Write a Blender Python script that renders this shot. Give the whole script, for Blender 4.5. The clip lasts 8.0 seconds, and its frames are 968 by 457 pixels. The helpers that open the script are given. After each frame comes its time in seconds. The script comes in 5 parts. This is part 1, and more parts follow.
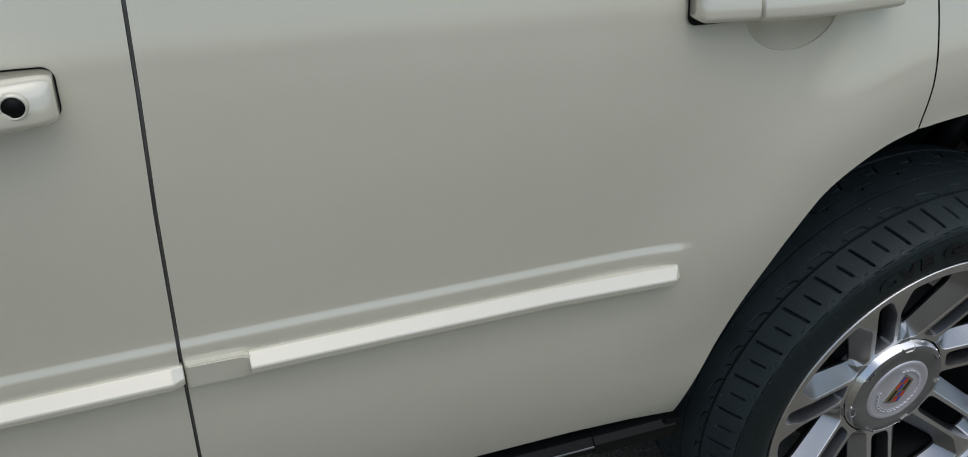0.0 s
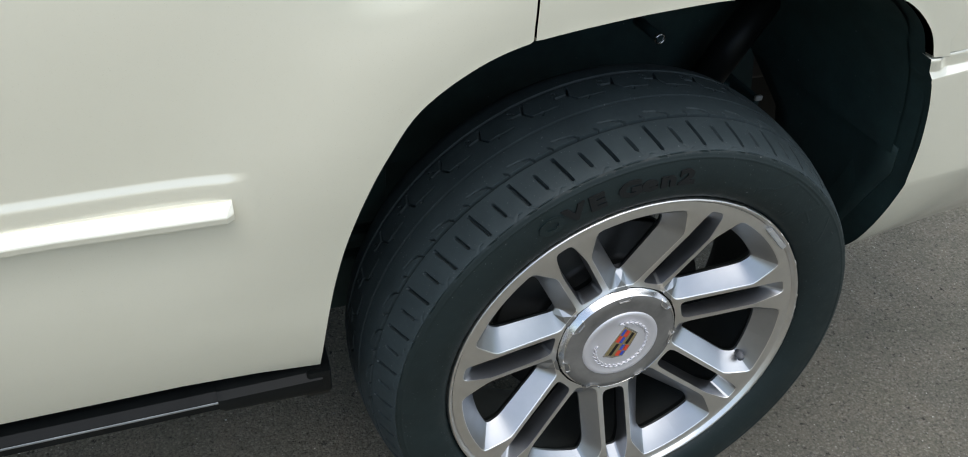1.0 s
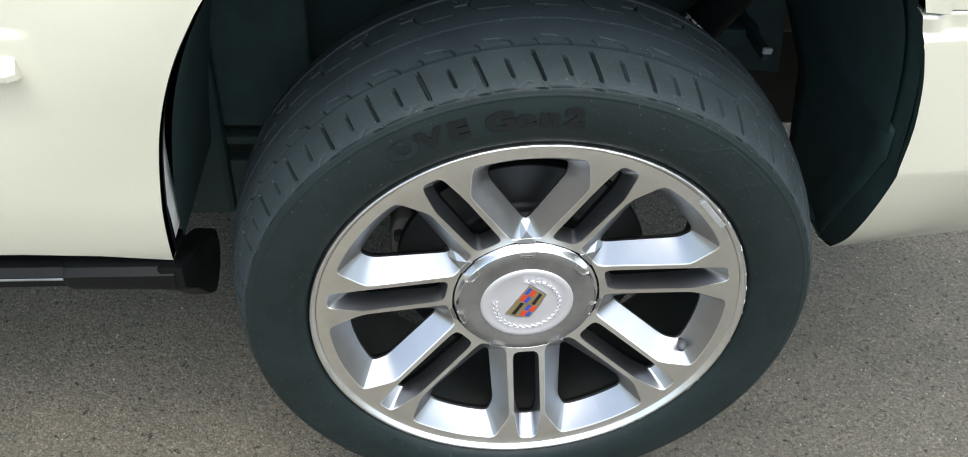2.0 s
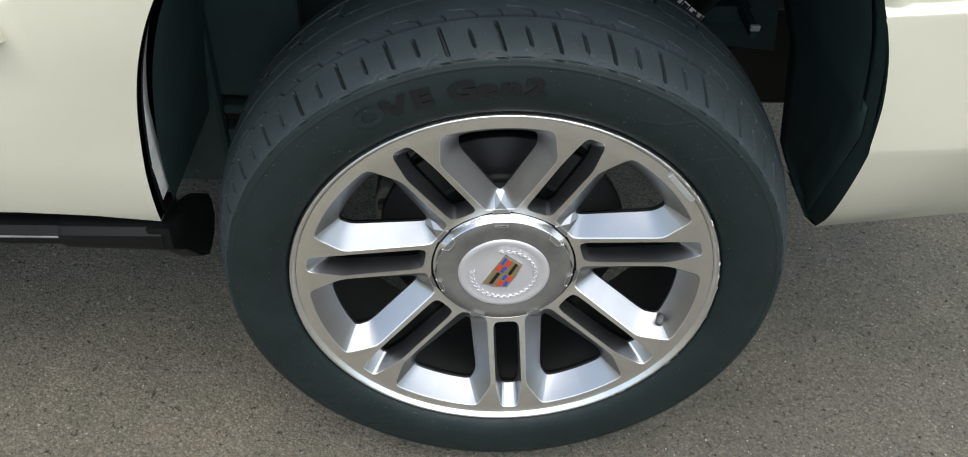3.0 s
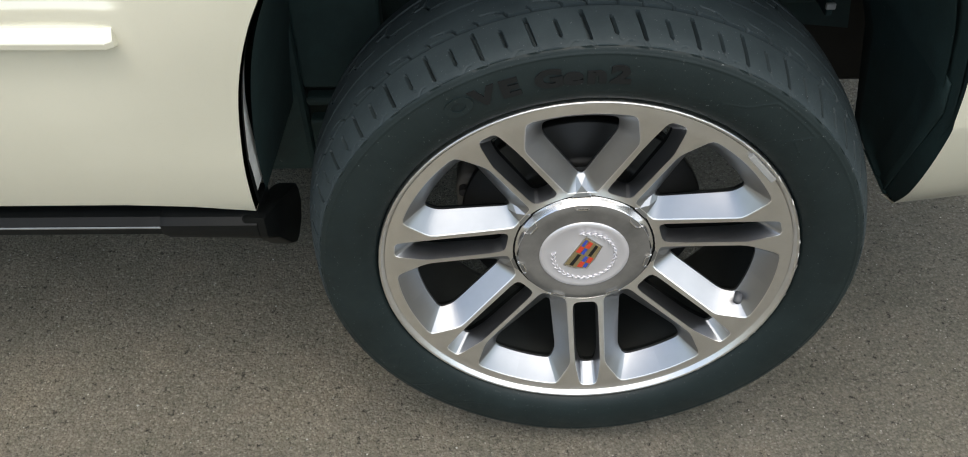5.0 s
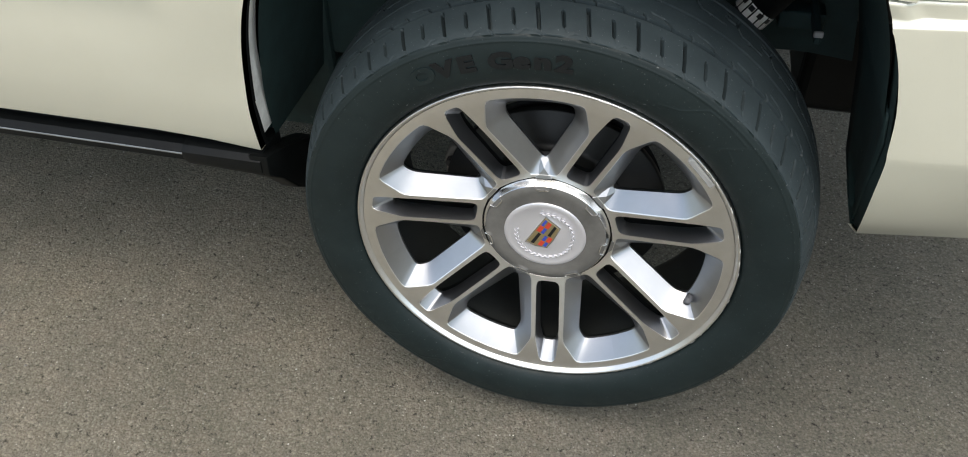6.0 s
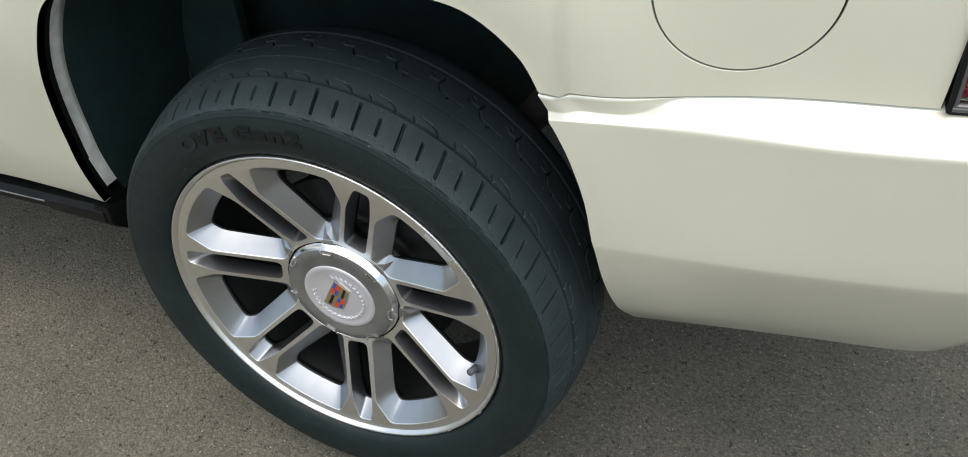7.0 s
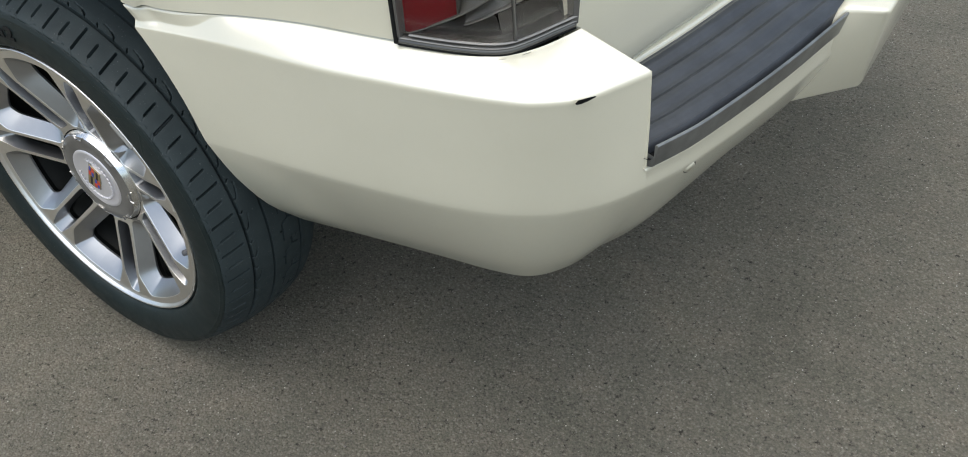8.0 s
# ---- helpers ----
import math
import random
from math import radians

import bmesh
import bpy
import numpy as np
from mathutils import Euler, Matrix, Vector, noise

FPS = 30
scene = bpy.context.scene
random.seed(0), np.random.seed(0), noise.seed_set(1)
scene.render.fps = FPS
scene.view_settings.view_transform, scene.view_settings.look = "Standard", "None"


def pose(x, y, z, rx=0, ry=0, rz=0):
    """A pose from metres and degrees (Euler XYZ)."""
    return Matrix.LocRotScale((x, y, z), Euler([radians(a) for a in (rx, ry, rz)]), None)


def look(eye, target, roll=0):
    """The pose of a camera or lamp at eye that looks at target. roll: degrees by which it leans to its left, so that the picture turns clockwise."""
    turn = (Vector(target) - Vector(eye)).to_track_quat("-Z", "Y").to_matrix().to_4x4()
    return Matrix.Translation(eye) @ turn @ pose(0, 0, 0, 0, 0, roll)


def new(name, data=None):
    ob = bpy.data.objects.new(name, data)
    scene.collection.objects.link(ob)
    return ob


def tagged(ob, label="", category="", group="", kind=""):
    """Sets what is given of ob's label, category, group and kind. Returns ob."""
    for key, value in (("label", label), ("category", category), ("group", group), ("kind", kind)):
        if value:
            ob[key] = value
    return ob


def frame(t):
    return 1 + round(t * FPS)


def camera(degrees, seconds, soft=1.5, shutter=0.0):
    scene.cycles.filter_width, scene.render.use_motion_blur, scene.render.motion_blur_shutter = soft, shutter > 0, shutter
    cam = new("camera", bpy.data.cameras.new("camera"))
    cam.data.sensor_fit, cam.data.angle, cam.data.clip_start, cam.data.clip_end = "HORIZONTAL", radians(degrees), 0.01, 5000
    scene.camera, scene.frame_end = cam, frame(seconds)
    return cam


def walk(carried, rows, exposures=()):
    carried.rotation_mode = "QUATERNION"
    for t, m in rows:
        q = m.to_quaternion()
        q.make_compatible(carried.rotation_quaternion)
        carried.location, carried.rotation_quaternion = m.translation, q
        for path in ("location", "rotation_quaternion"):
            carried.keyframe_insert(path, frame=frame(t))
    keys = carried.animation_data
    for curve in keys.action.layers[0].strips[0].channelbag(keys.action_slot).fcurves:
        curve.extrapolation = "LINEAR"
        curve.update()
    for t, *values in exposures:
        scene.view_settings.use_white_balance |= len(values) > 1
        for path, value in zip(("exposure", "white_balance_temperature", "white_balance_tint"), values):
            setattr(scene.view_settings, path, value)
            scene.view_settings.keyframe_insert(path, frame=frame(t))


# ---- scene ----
cam = camera(58.45, 8.0, soft=1.0)
# seconds, x, y, z, and the Euler angles
PATH = [
    (0.0, -1.0846, -0.7485, 1.3761, 58.562, -2.035, -20.812),
    (0.3, -0.9214, -0.757, 1.3612, 56.12, -1.867, -22.109),
    (0.5, -0.7993, -0.7766, 1.3474, 54.752, -2.368, -21.892),
    (0.7, -0.6884, -0.7993, 1.3256, 54.448, -1.704, -21.523),
    (1.0, -0.5486, -0.784, 1.3098, 53.458, -2.553, -19.431),
    (1.2, -0.4559, -0.7576, 1.2884, 52.349, -5.078, -16.567),
    (1.5, -0.3452, -0.7379, 1.2707, 50.859, -6.55, -11.934),
    (1.7, -0.2762, -0.747, 1.2602, 50.147, -4.287, -9.133),
    (2.0, -0.1565, -0.7697, 1.2304, 49.009, -2.768, -4.198),
    (2.2, -0.0988, -0.7821, 1.2287, 48.506, -2.97, -2.029),
    (3.3, -0.0583, -0.8053, 1.2362, 47.694, -0.922, 0.146),
    (3.5, -0.0657, -0.801, 1.2347, 47.518, -0.67, 1.24),
    (4.0, -0.0782, -0.8198, 1.2467, 47.442, 0.377, 1.508),
    (4.2, -0.1072, -0.8342, 1.2595, 47.364, 0.596, 1.446),
    (5.3, -0.1019, -0.8242, 1.2627, 46.442, 1.793, 0.922),
    (5.5, -0.0669, -0.8517, 1.27, 46.55, 1.23, 3.03),
    (6.0, 0.1327, -0.9174, 1.2915, 47.298, 0.524, 12.992),
    (6.2, 0.2204, -0.9278, 1.3023, 49.127, 3.185, 16.238),
    (6.5, 0.3689, -0.8641, 1.3258, 50.813, 4.212, 20.921),
    (6.7, 0.4901, -0.8255, 1.3198, 51.43, 2.655, 22.698),
    (7.0, 0.6348, -0.7837, 1.3262, 50.93, 3.578, 21.906),
    (7.2, 0.7648, -0.7804, 1.303, 51.303, 4.425, 25.353),
    (7.5, 0.982, -0.7604, 1.3132, 51.081, 2.958, 31.74),
    (7.7, 1.1282, -0.7306, 1.3193, 50.582, 3.82, 32.53),
    (8.0, 1.3706, -0.6395, 1.3321, 49.791, 3.612, 32.869),
]
EXPOSURES = [(0.0, -0.22, 6750, 8), (0.4, 0.2, 6800, 7), (1.0, 0.72, 6850, 6), (1.5, 1.0, 6950, 6), (2.0, 1.46, 7050, 6), (3.3, 1.04, 7250, 6), (4.2, 1.0, 7350, 6), (5.5, 1.03, 7500, 7), (6.0, 1.05, 7450, 7), (7.0, 0.8, 7250, 6), (8.0, 0.68, 7150, 6)]
walk(cam, [(t, pose(x, y, z, a, b, c)) for t, x, y, z, a, b, c in PATH], EXPOSURES)

# ---- light: a bright overcast day ----
world = bpy.data.worlds.new("world")
scene.world = world
world.use_nodes = True
wt = world.node_tree
sky = wt.nodes.new("ShaderNodeTexSky")
sky.sky_type = "NISHITA"
sky.sun_disc = False
sky.sun_elevation = radians(72)
sky.sun_rotation = radians(190)
sky.dust_density = 1.7
sky.air_density = 1.0
cloud = wt.nodes.new("ShaderNodeHueSaturation")
cloud.inputs["Saturation"].default_value = 0.92
wt.links.new(sky.outputs[0], cloud.inputs["Color"])
wt.links.new(cloud.outputs[0], wt.nodes["Background"].inputs[0])
wt.nodes["Background"].inputs[1].default_value = 0.13
sun = new("sun", bpy.data.lights.new("sun", "SUN"))
sun.data.energy = 1.75
sun.data.angle = radians(105)
sun.data.color = (0.985, 0.99, 1.0)
sun.matrix_world = look((0, 0, 5), (-0.24, 0.12, 5 - 0.965))

# ---- materials ----


def material(name, colour, rough=0.5, metal=0.0, coat=0.0, coat_rough=0.05, spec=0.5):
    m = bpy.data.materials.new(name)
    m.use_nodes = True
    b = m.node_tree.nodes["Principled BSDF"]
    b.inputs["Base Color"].default_value = (*colour, 1)
    b.inputs["Roughness"].default_value = rough
    b.inputs["Metallic"].default_value = metal
    b.inputs["Coat Weight"].default_value = coat
    b.inputs["Coat Roughness"].default_value = coat_rough
    b.inputs["Specular IOR Level"].default_value = spec
    return m


def node(m, kind, **inputs):
    n = m.node_tree.nodes.new(kind)
    for k, v in inputs.items():
        n.inputs[k].default_value = v
    return n


def coords(m, scale=(1, 1, 1)):
    c = node(m, "ShaderNodeTexCoord")
    p = node(m, "ShaderNodeMapping")
    p.inputs["Scale"].default_value = scale
    m.node_tree.links.new(c.outputs["Object"], p.inputs["Vector"])
    return p.outputs["Vector"]


def noise_tex(m, vec, scale, detail=4.0, rough=0.55):
    n = node(m, "ShaderNodeTexNoise", Scale=scale, Detail=detail, Roughness=rough)
    m.node_tree.links.new(vec, n.inputs["Vector"])
    return n.outputs["Fac"]


def ramp(m, fac, stops):
    r = node(m, "ShaderNodeValToRGB")
    while len(r.color_ramp.elements) < len(stops):
        r.color_ramp.elements.new(0.5)
    for e, (at, c) in zip(r.color_ramp.elements, stops):
        e.position, e.color = at, (*c, 1)
    m.node_tree.links.new(fac, r.inputs["Fac"])
    return r.outputs["Color"]


def set_in(m, socket, out):
    m.node_tree.links.new(out, m.node_tree.nodes["Principled BSDF"].inputs[socket])


def bump(m, height, strength=0.3, distance=0.001, chain=None):
    b = node(m, "ShaderNodeBump", Strength=strength, Distance=distance)
    m.node_tree.links.new(height, b.inputs["Height"])
    if chain is not None:
        m.node_tree.links.new(chain, b.inputs["Normal"])
    set_in(m, "Normal", b.outputs["Normal"])
    return b.outputs["Normal"]


def grey(*v):
    return [(p, (c, c, c)) for p, c in v]


def paint_material():
    m = material("pearl_paint", (0.70, 0.71, 0.61), 0.34, 0.0, 1.0, 0.13, 1.0)
    v = coords(m)
    flake = noise_tex(m, v, 900, 2)
    dirt = noise_tex(m, v, 3.5, 6, 0.6)
    set_in(m, "Base Color", ramp(m, dirt, [(0.3, (0.715, 0.685, 0.552)), (0.7, (0.755, 0.725, 0.592))]))
    set_in(m, "Roughness", ramp(m, flake, grey((0.3, 0.27), (0.7, 0.38))))
    bump(m, noise_tex(m, v, 260, 2), 0.03, 0.0004)
    m.node_tree.nodes["Principled BSDF"].inputs["Coat IOR"].default_value = 2.1
    m.node_tree.nodes["Principled BSDF"].inputs["Specular Tint"].default_value = (0.92, 0.96, 1.0, 1)
    return m


def specks(m, scale, limit, level):
    """Pale dust specks added to a material's colour."""
    b = m.node_tree.nodes["Principled BSDF"]
    old = b.inputs["Base Color"].links[0].from_socket
    add = node(m, "ShaderNodeMix")
    add.data_type, add.blend_type = "RGBA", "ADD"
    add.inputs["Factor"].default_value = 1.0
    m.node_tree.links.new(old, add.inputs["A"])
    m.node_tree.links.new(ramp(m, noise_tex(m, coords(m), scale, 2), grey((limit, 0.0), (limit + 0.03, level))), add.inputs["B"])
    set_in(m, "Base Color", add.outputs["Result"])


def rubber_material(name, dark, light, rough):
    m = material(name, light, 0.5, spec=0.36)
    v = coords(m)
    set_in(m, "Base Color", ramp(m, noise_tex(m, v, 14, 6, 0.65), [(0.3, dark), (0.75, light)]))
    specks(m, 330, 0.70, 0.09)
    set_in(m, "Roughness", ramp(m, noise_tex(m, v, 40, 5), grey((0.3, rough - 0.08), (0.7, rough + 0.08))))
    bump(m, noise_tex(m, v, 420, 4), 0.25, 0.0006)
    return m


def machined_material():
    m = material("machined_alloy", (0.62, 0.59, 0.55), 0.3, 1.0)
    c = node(m, "ShaderNodeTexCoord")
    sep = node(m, "ShaderNodeSeparateXYZ")
    m.node_tree.links.new(c.outputs["Object"], sep.inputs[0])
    comb = node(m, "ShaderNodeCombineXYZ")
    m.node_tree.links.new(sep.outputs["X"], comb.inputs["X"])
    m.node_tree.links.new(sep.outputs["Z"], comb.inputs["Y"])
    ln = node(m, "ShaderNodeVectorMath")
    ln.operation = "LENGTH"
    m.node_tree.links.new(comb.outputs[0], ln.inputs[0])
    comb2 = node(m, "ShaderNodeCombineXYZ")
    m.node_tree.links.new(ln.outputs["Value"], comb2.inputs["X"])
    lines = noise_tex(m, comb2.outputs[0], 1600, 2)
    v = coords(m)
    spots = noise_tex(m, v, 30, 6, 0.7)
    set_in(m, "Base Color", ramp(m, spots, [(0.3, (0.80, 0.79, 0.775)), (0.7, (0.87, 0.86, 0.845))]))
    set_in(m, "Roughness", ramp(m, noise_tex(m, v, 120, 4), grey((0.3, 0.30), (0.7, 0.38))))
    bump(m, lines, 0.12, 0.0004)
    return m


def silver_material():
    m = material("silver_wheel_paint", (0.66, 0.68, 0.70), 0.2, 1.0, 0.2, 0.08)
    v = coords(m)
    dust = noise_tex(m, v, 22, 6, 0.65)
    set_in(m, "Base Color", ramp(m, dust, [(0.3, (0.385, 0.395, 0.415)), (0.7, (0.425, 0.435, 0.455))]))
    set_in(m, "Roughness", ramp(m, noise_tex(m, v, 60, 5), grey((0.3, 0.32), (0.75, 0.38))))
    return m


def plastic_material(name, colour, rough=0.5, scale=500, depth=0.0004, spec=0.4):
    m = material(name, colour, rough, spec=spec)
    v = coords(m)
    lo, hi = tuple(c * 0.75 for c in colour), tuple(c * 1.3 for c in colour)
    set_in(m, "Base Color", ramp(m, noise_tex(m, v, 18, 6, 0.65), [(0.3, lo), (0.7, hi)]))
    bump(m, noise_tex(m, v, scale, 3), 0.3, depth)
    return m


def asphalt_material():
    m = material("asphalt", (0.15, 0.14, 0.125), 0.85, spec=0.3)
    v = coords(m)

    def times(a, b, mode="MULTIPLY"):
        mix = node(m, "ShaderNodeMix")
        mix.data_type, mix.blend_type = "RGBA", mode
        mix.inputs["Factor"].default_value = 1.0
        m.node_tree.links.new(a, mix.inputs["A"])
        m.node_tree.links.new(b, mix.inputs["B"])
        return mix.outputs["Result"]

    def stones(scale):
        n = node(m, "ShaderNodeTexVoronoi", Scale=scale)
        m.node_tree.links.new(v, n.inputs["Vector"])
        split = node(m, "ShaderNodeSeparateColor")
        m.node_tree.links.new(n.outputs["Color"], split.inputs[0])
        return n.outputs["Distance"], split.outputs[0], split.outputs[1]
    d1, a1, _ = stones(240)
    d2, a2, b2 = stones(170)
    tone = noise_tex(m, v, 120, 7, 0.8)
    pits = noise_tex(m, v, 60, 6, 0.8)
    mid = noise_tex(m, v, 11, 5, 0.6)
    patch = noise_tex(m, v, 2.4, 9, 0.66)
    stone = ramp(m, a1, [(0.0, (0.182, 0.168, 0.139)), (0.5, (0.213, 0.197, 0.164)), (0.85, (0.240, 0.222, 0.185)), (1.0, (0.30, 0.28, 0.238))])
    joint = ramp(m, d1, grey((0.28, 1.04), (0.78, 0.80)))
    fine = ramp(m, tone, grey((0.33, 0.72), (0.50, 1.0), (0.67, 1.32)))
    wide = ramp(m, patch, [(0.32, (0.80, 0.81, 0.79)), (0.52, (1.0, 1.0, 0.99)), (0.70, (1.15, 1.12, 1.07))])
    dark = ramp(m, pits, grey((0.36, 0.26), (0.43, 1.05)))
    base = times(times(times(times(times(stone, joint), fine), wide), dark), ramp(m, mid, [(0.3, (0.90, 0.92, 0.90)), (0.5, (1.0, 1.0, 1.0)), (0.7, (1.10, 1.07, 1.06))]))
    # tan dust lies beside the door; behind the wheel the colour is darker, greyer
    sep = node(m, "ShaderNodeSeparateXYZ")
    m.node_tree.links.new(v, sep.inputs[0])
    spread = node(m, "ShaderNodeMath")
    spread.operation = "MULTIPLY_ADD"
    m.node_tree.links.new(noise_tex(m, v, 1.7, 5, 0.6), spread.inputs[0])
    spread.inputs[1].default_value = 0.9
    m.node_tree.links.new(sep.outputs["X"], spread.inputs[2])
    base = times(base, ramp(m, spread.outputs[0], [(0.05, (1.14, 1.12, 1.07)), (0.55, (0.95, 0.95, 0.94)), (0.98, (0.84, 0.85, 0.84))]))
    pick = ramp(m, a2, grey((0.90, 0.0), (0.92, 1.0)))
    near = ramp(m, d2, grey((0.16, 1.0), (0.30, 0.0)))
    glint = times(times(pick, near), ramp(m, b2, [(0.0, (0.05, 0.05, 0.045)), (0.6, (0.20, 0.195, 0.18)), (0.9, (0.38, 0.37, 0.34)), (1.0, (0.75, 0.73, 0.68))]))
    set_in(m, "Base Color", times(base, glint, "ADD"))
    set_in(m, "Roughness", ramp(m, tone, grey((0.3, 0.92), (0.75, 0.6))))
    n1 = bump(m, d1, 0.7, -0.0038)
    n2 = bump(m, tone, 0.6, 0.0036, n1)
    bump(m, pits, 0.7, 0.007, n2)
    return m


def glass_material(name, colour):
    m = material(name, colour, 0.03, spec=0.5)
    m.node_tree.nodes["Principled BSDF"].inputs["Transmission Weight"].default_value = 1.0
    m.node_tree.nodes["Principled BSDF"].inputs["IOR"].default_value = 1.22
    return m


PAINT = paint_material()
RUBBER = rubber_material("tyre_sidewall", (0.0056, 0.0122, 0.0128), (0.0105, 0.0196, 0.0206), 0.52)
TREAD = rubber_material("worn_tread", (0.0195, 0.0300, 0.0340), (0.0335, 0.0480, 0.0530), 0.66)
MACHINED = machined_material()
SILVER = silver_material()
BLACK = plastic_material("black_plastic", (0.006, 0.0070, 0.0072), 0.42, spec=0.16)
LINER = plastic_material("wheel_liner", (0.0140, 0.0330, 0.0325), 0.72, 300, 0.001)
UNDER = plastic_material("dusty_underbody", (0.06, 0.06, 0.054), 0.9, 60, 0.002)
specks(LINER, 170, 0.74, 0.10)
GASKET = plastic_material("rubber_seal", (0.005, 0.0056, 0.0060), 0.65, spec=0.2)
MARK = plastic_material("smooth_black_rubber", (0.0015, 0.0026, 0.0030), 0.7)
JAMB = plastic_material("door_jamb", (0.30, 0.30, 0.285), 0.6)
PAD = plastic_material("ribbed_pad", (0.036, 0.0415, 0.051), 0.38)
STRIP = plastic_material("grey_strip", (0.235, 0.242, 0.242), 0.34)
STRIP.node_tree.nodes["Principled BSDF"].inputs["Metallic"].default_value = 0.7
FLANGE = plastic_material("primer_flange", (0.78, 0.79, 0.76), 0.5)
# the shade inside the wheel is put into the barrel's colour
BARREL = plastic_material("shaded_barrel", (0.012, 0.014, 0.014), 0.5)
SATIN = material("satin_chrome", (0.86, 0.86, 0.86), 0.2, 1.0)
CHROME = material("chrome", (0.80, 0.80, 0.80), 0.08, 1.0)
RED = material("red_lens", (0.22, 0.005, 0.011), 0.25, 0.0, 0.3)
DARKCHROME = material("smoked_reflector", (0.30, 0.28, 0.25), 0.14, 1.0)
LENSRIM = material("lens_edge", (0.10, 0.098, 0.095), 0.14, 0.2, 0.6)
FROSTED = material("frosted_silver", (0.17, 0.163, 0.150), 0.40, 0.7)
RIM_GLINT = material("rim_glint", (0.20, 0.20, 0.20), 0.18, 0.0, 0.6)
SMOKE = plastic_material("smoked_plastic", (0.07, 0.068, 0.064), 0.25)
LENS = glass_material("clear_lens", (0.92, 0.92, 0.92))
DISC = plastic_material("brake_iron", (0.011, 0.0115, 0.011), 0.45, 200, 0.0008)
STEEL = plastic_material("dark_steel", (0.035, 0.034, 0.033), 0.5)
SCUFF = plastic_material("scuffed_alloy", (0.62, 0.61, 0.58), 0.55)
VALVE = plastic_material("valve_grey", (0.085, 0.088, 0.096), 0.5)
ZINC = plastic_material("zinc_weight", (0.30, 0.30, 0.29), 0.5)
CAPGREY = plastic_material("cap_grey", (0.135, 0.129, 0.119), 0.40)
CAPSILVER = material("cap_silver", (0.70, 0.685, 0.71), 0.34, 0.5)
GOLD = material("emblem_gold", (0.38, 0.30, 0.16), 0.35, 0.6)
EMRED = material("emblem_red", (0.60, 0.06, 0.03), 0.3)
EMBLUE = material("emblem_blue", (0.04, 0.07, 0.40), 0.3)
EMBLACK = material("emblem_black", (0.01, 0.01, 0.01), 0.3)
WHITE = plastic_material("label_white", (0.70, 0.69, 0.66), 0.5)
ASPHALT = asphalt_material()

# ---- helpers for meshes ----


def mesh_part(name, verts, faces, mats, parent=None, label="", smooth=True, which=None, normals=None, at=None):
    """One mesh object under a parent."""
    me = bpy.data.meshes.new(name)
    me.from_pydata([tuple(v) for v in verts], [], [tuple(f) for f in faces])
    for m in mats if isinstance(mats, (list, tuple)) else [mats]:
        me.materials.append(m)
    if which is not None:
        for p, w in zip(me.polygons, which):
            p.material_index = w
    if smooth:
        for p in me.polygons:
            p.use_smooth = True
    me.update()
    if normals is not None:
        me.normals_split_custom_set_from_vertices([tuple(n) for n in normals])
    ob = new(name, me)
    if parent is not None:
        ob.parent = parent
    if at is not None:
        ob.matrix_basis = at
    if label:
        tagged(ob, label)
    return ob


def part(name, bm, mat, parent, label="", smooth=False, at=None):
    me = bpy.data.meshes.new(name)
    bm.to_mesh(me)
    bm.free()
    for m in mat if isinstance(mat, (list, tuple)) else [mat]:
        me.materials.append(m)
    if smooth:
        for p in me.polygons:
            p.use_smooth = True
    ob = new(name, me)
    ob.parent = parent
    if at is not None:
        ob.matrix_basis = at
    if label:
        tagged(ob, label)
    return ob


def box_bm(lo, hi, bevel=0.003, segments=2):
    bm = bmesh.new()
    bmesh.ops.create_cube(bm, size=1)
    for v in bm.verts:
        v.co = Vector([(a + b) / 2 + c * (b - a) for a, b, c in zip(lo, hi, v.co)])
    if bevel:
        bmesh.ops.bevel(bm, geom=list(bm.edges), offset=bevel, segments=segments, affect="EDGES", profile=0.5)
    return bm


def tube_bm(a, b, r, segments=20, r2=None, bevel=0.0):
    bm = bmesh.new()
    a, b = Vector(a), Vector(b)
    bmesh.ops.create_cone(bm, cap_ends=True, segments=segments, radius1=r, radius2=r if r2 is None else r2, depth=(b - a).length)
    if bevel:
        bmesh.ops.bevel(bm, geom=[e for e in bm.edges if len(e.link_faces) == 2 and e.calc_face_angle() > 1], offset=bevel, segments=2, affect="EDGES")
    bmesh.ops.transform(bm, matrix=Matrix.Translation((a + b) / 2) @ (b - a).to_track_quat("Z", "Y").to_matrix().to_4x4(), verts=bm.verts)
    return bm


def loft(rows, closed=False, flip=False):
    """Vertices and quads from rows of points of equal length."""
    n = len(rows[0])
    verts = [p for r in rows for p in r]
    faces = []
    for i in range(len(rows) - 1):
        for j in range(n if closed else n - 1):
            k = (j + 1) % n
            f = (i * n + j, i * n + k, (i + 1) * n + k, (i + 1) * n + j)
            faces.append(f[::-1] if flip else f)
    return verts, faces


def revolve(profile, segments=96):
    """Rings round the y axis from a profile of (y, r)."""
    rows = []
    for y, r in profile:
        rows.append([(r * math.cos(2 * math.pi * k / segments), y, r * math.sin(2 * math.pi * k / segments)) for k in range(segments)])
    return loft(rows, closed=True)


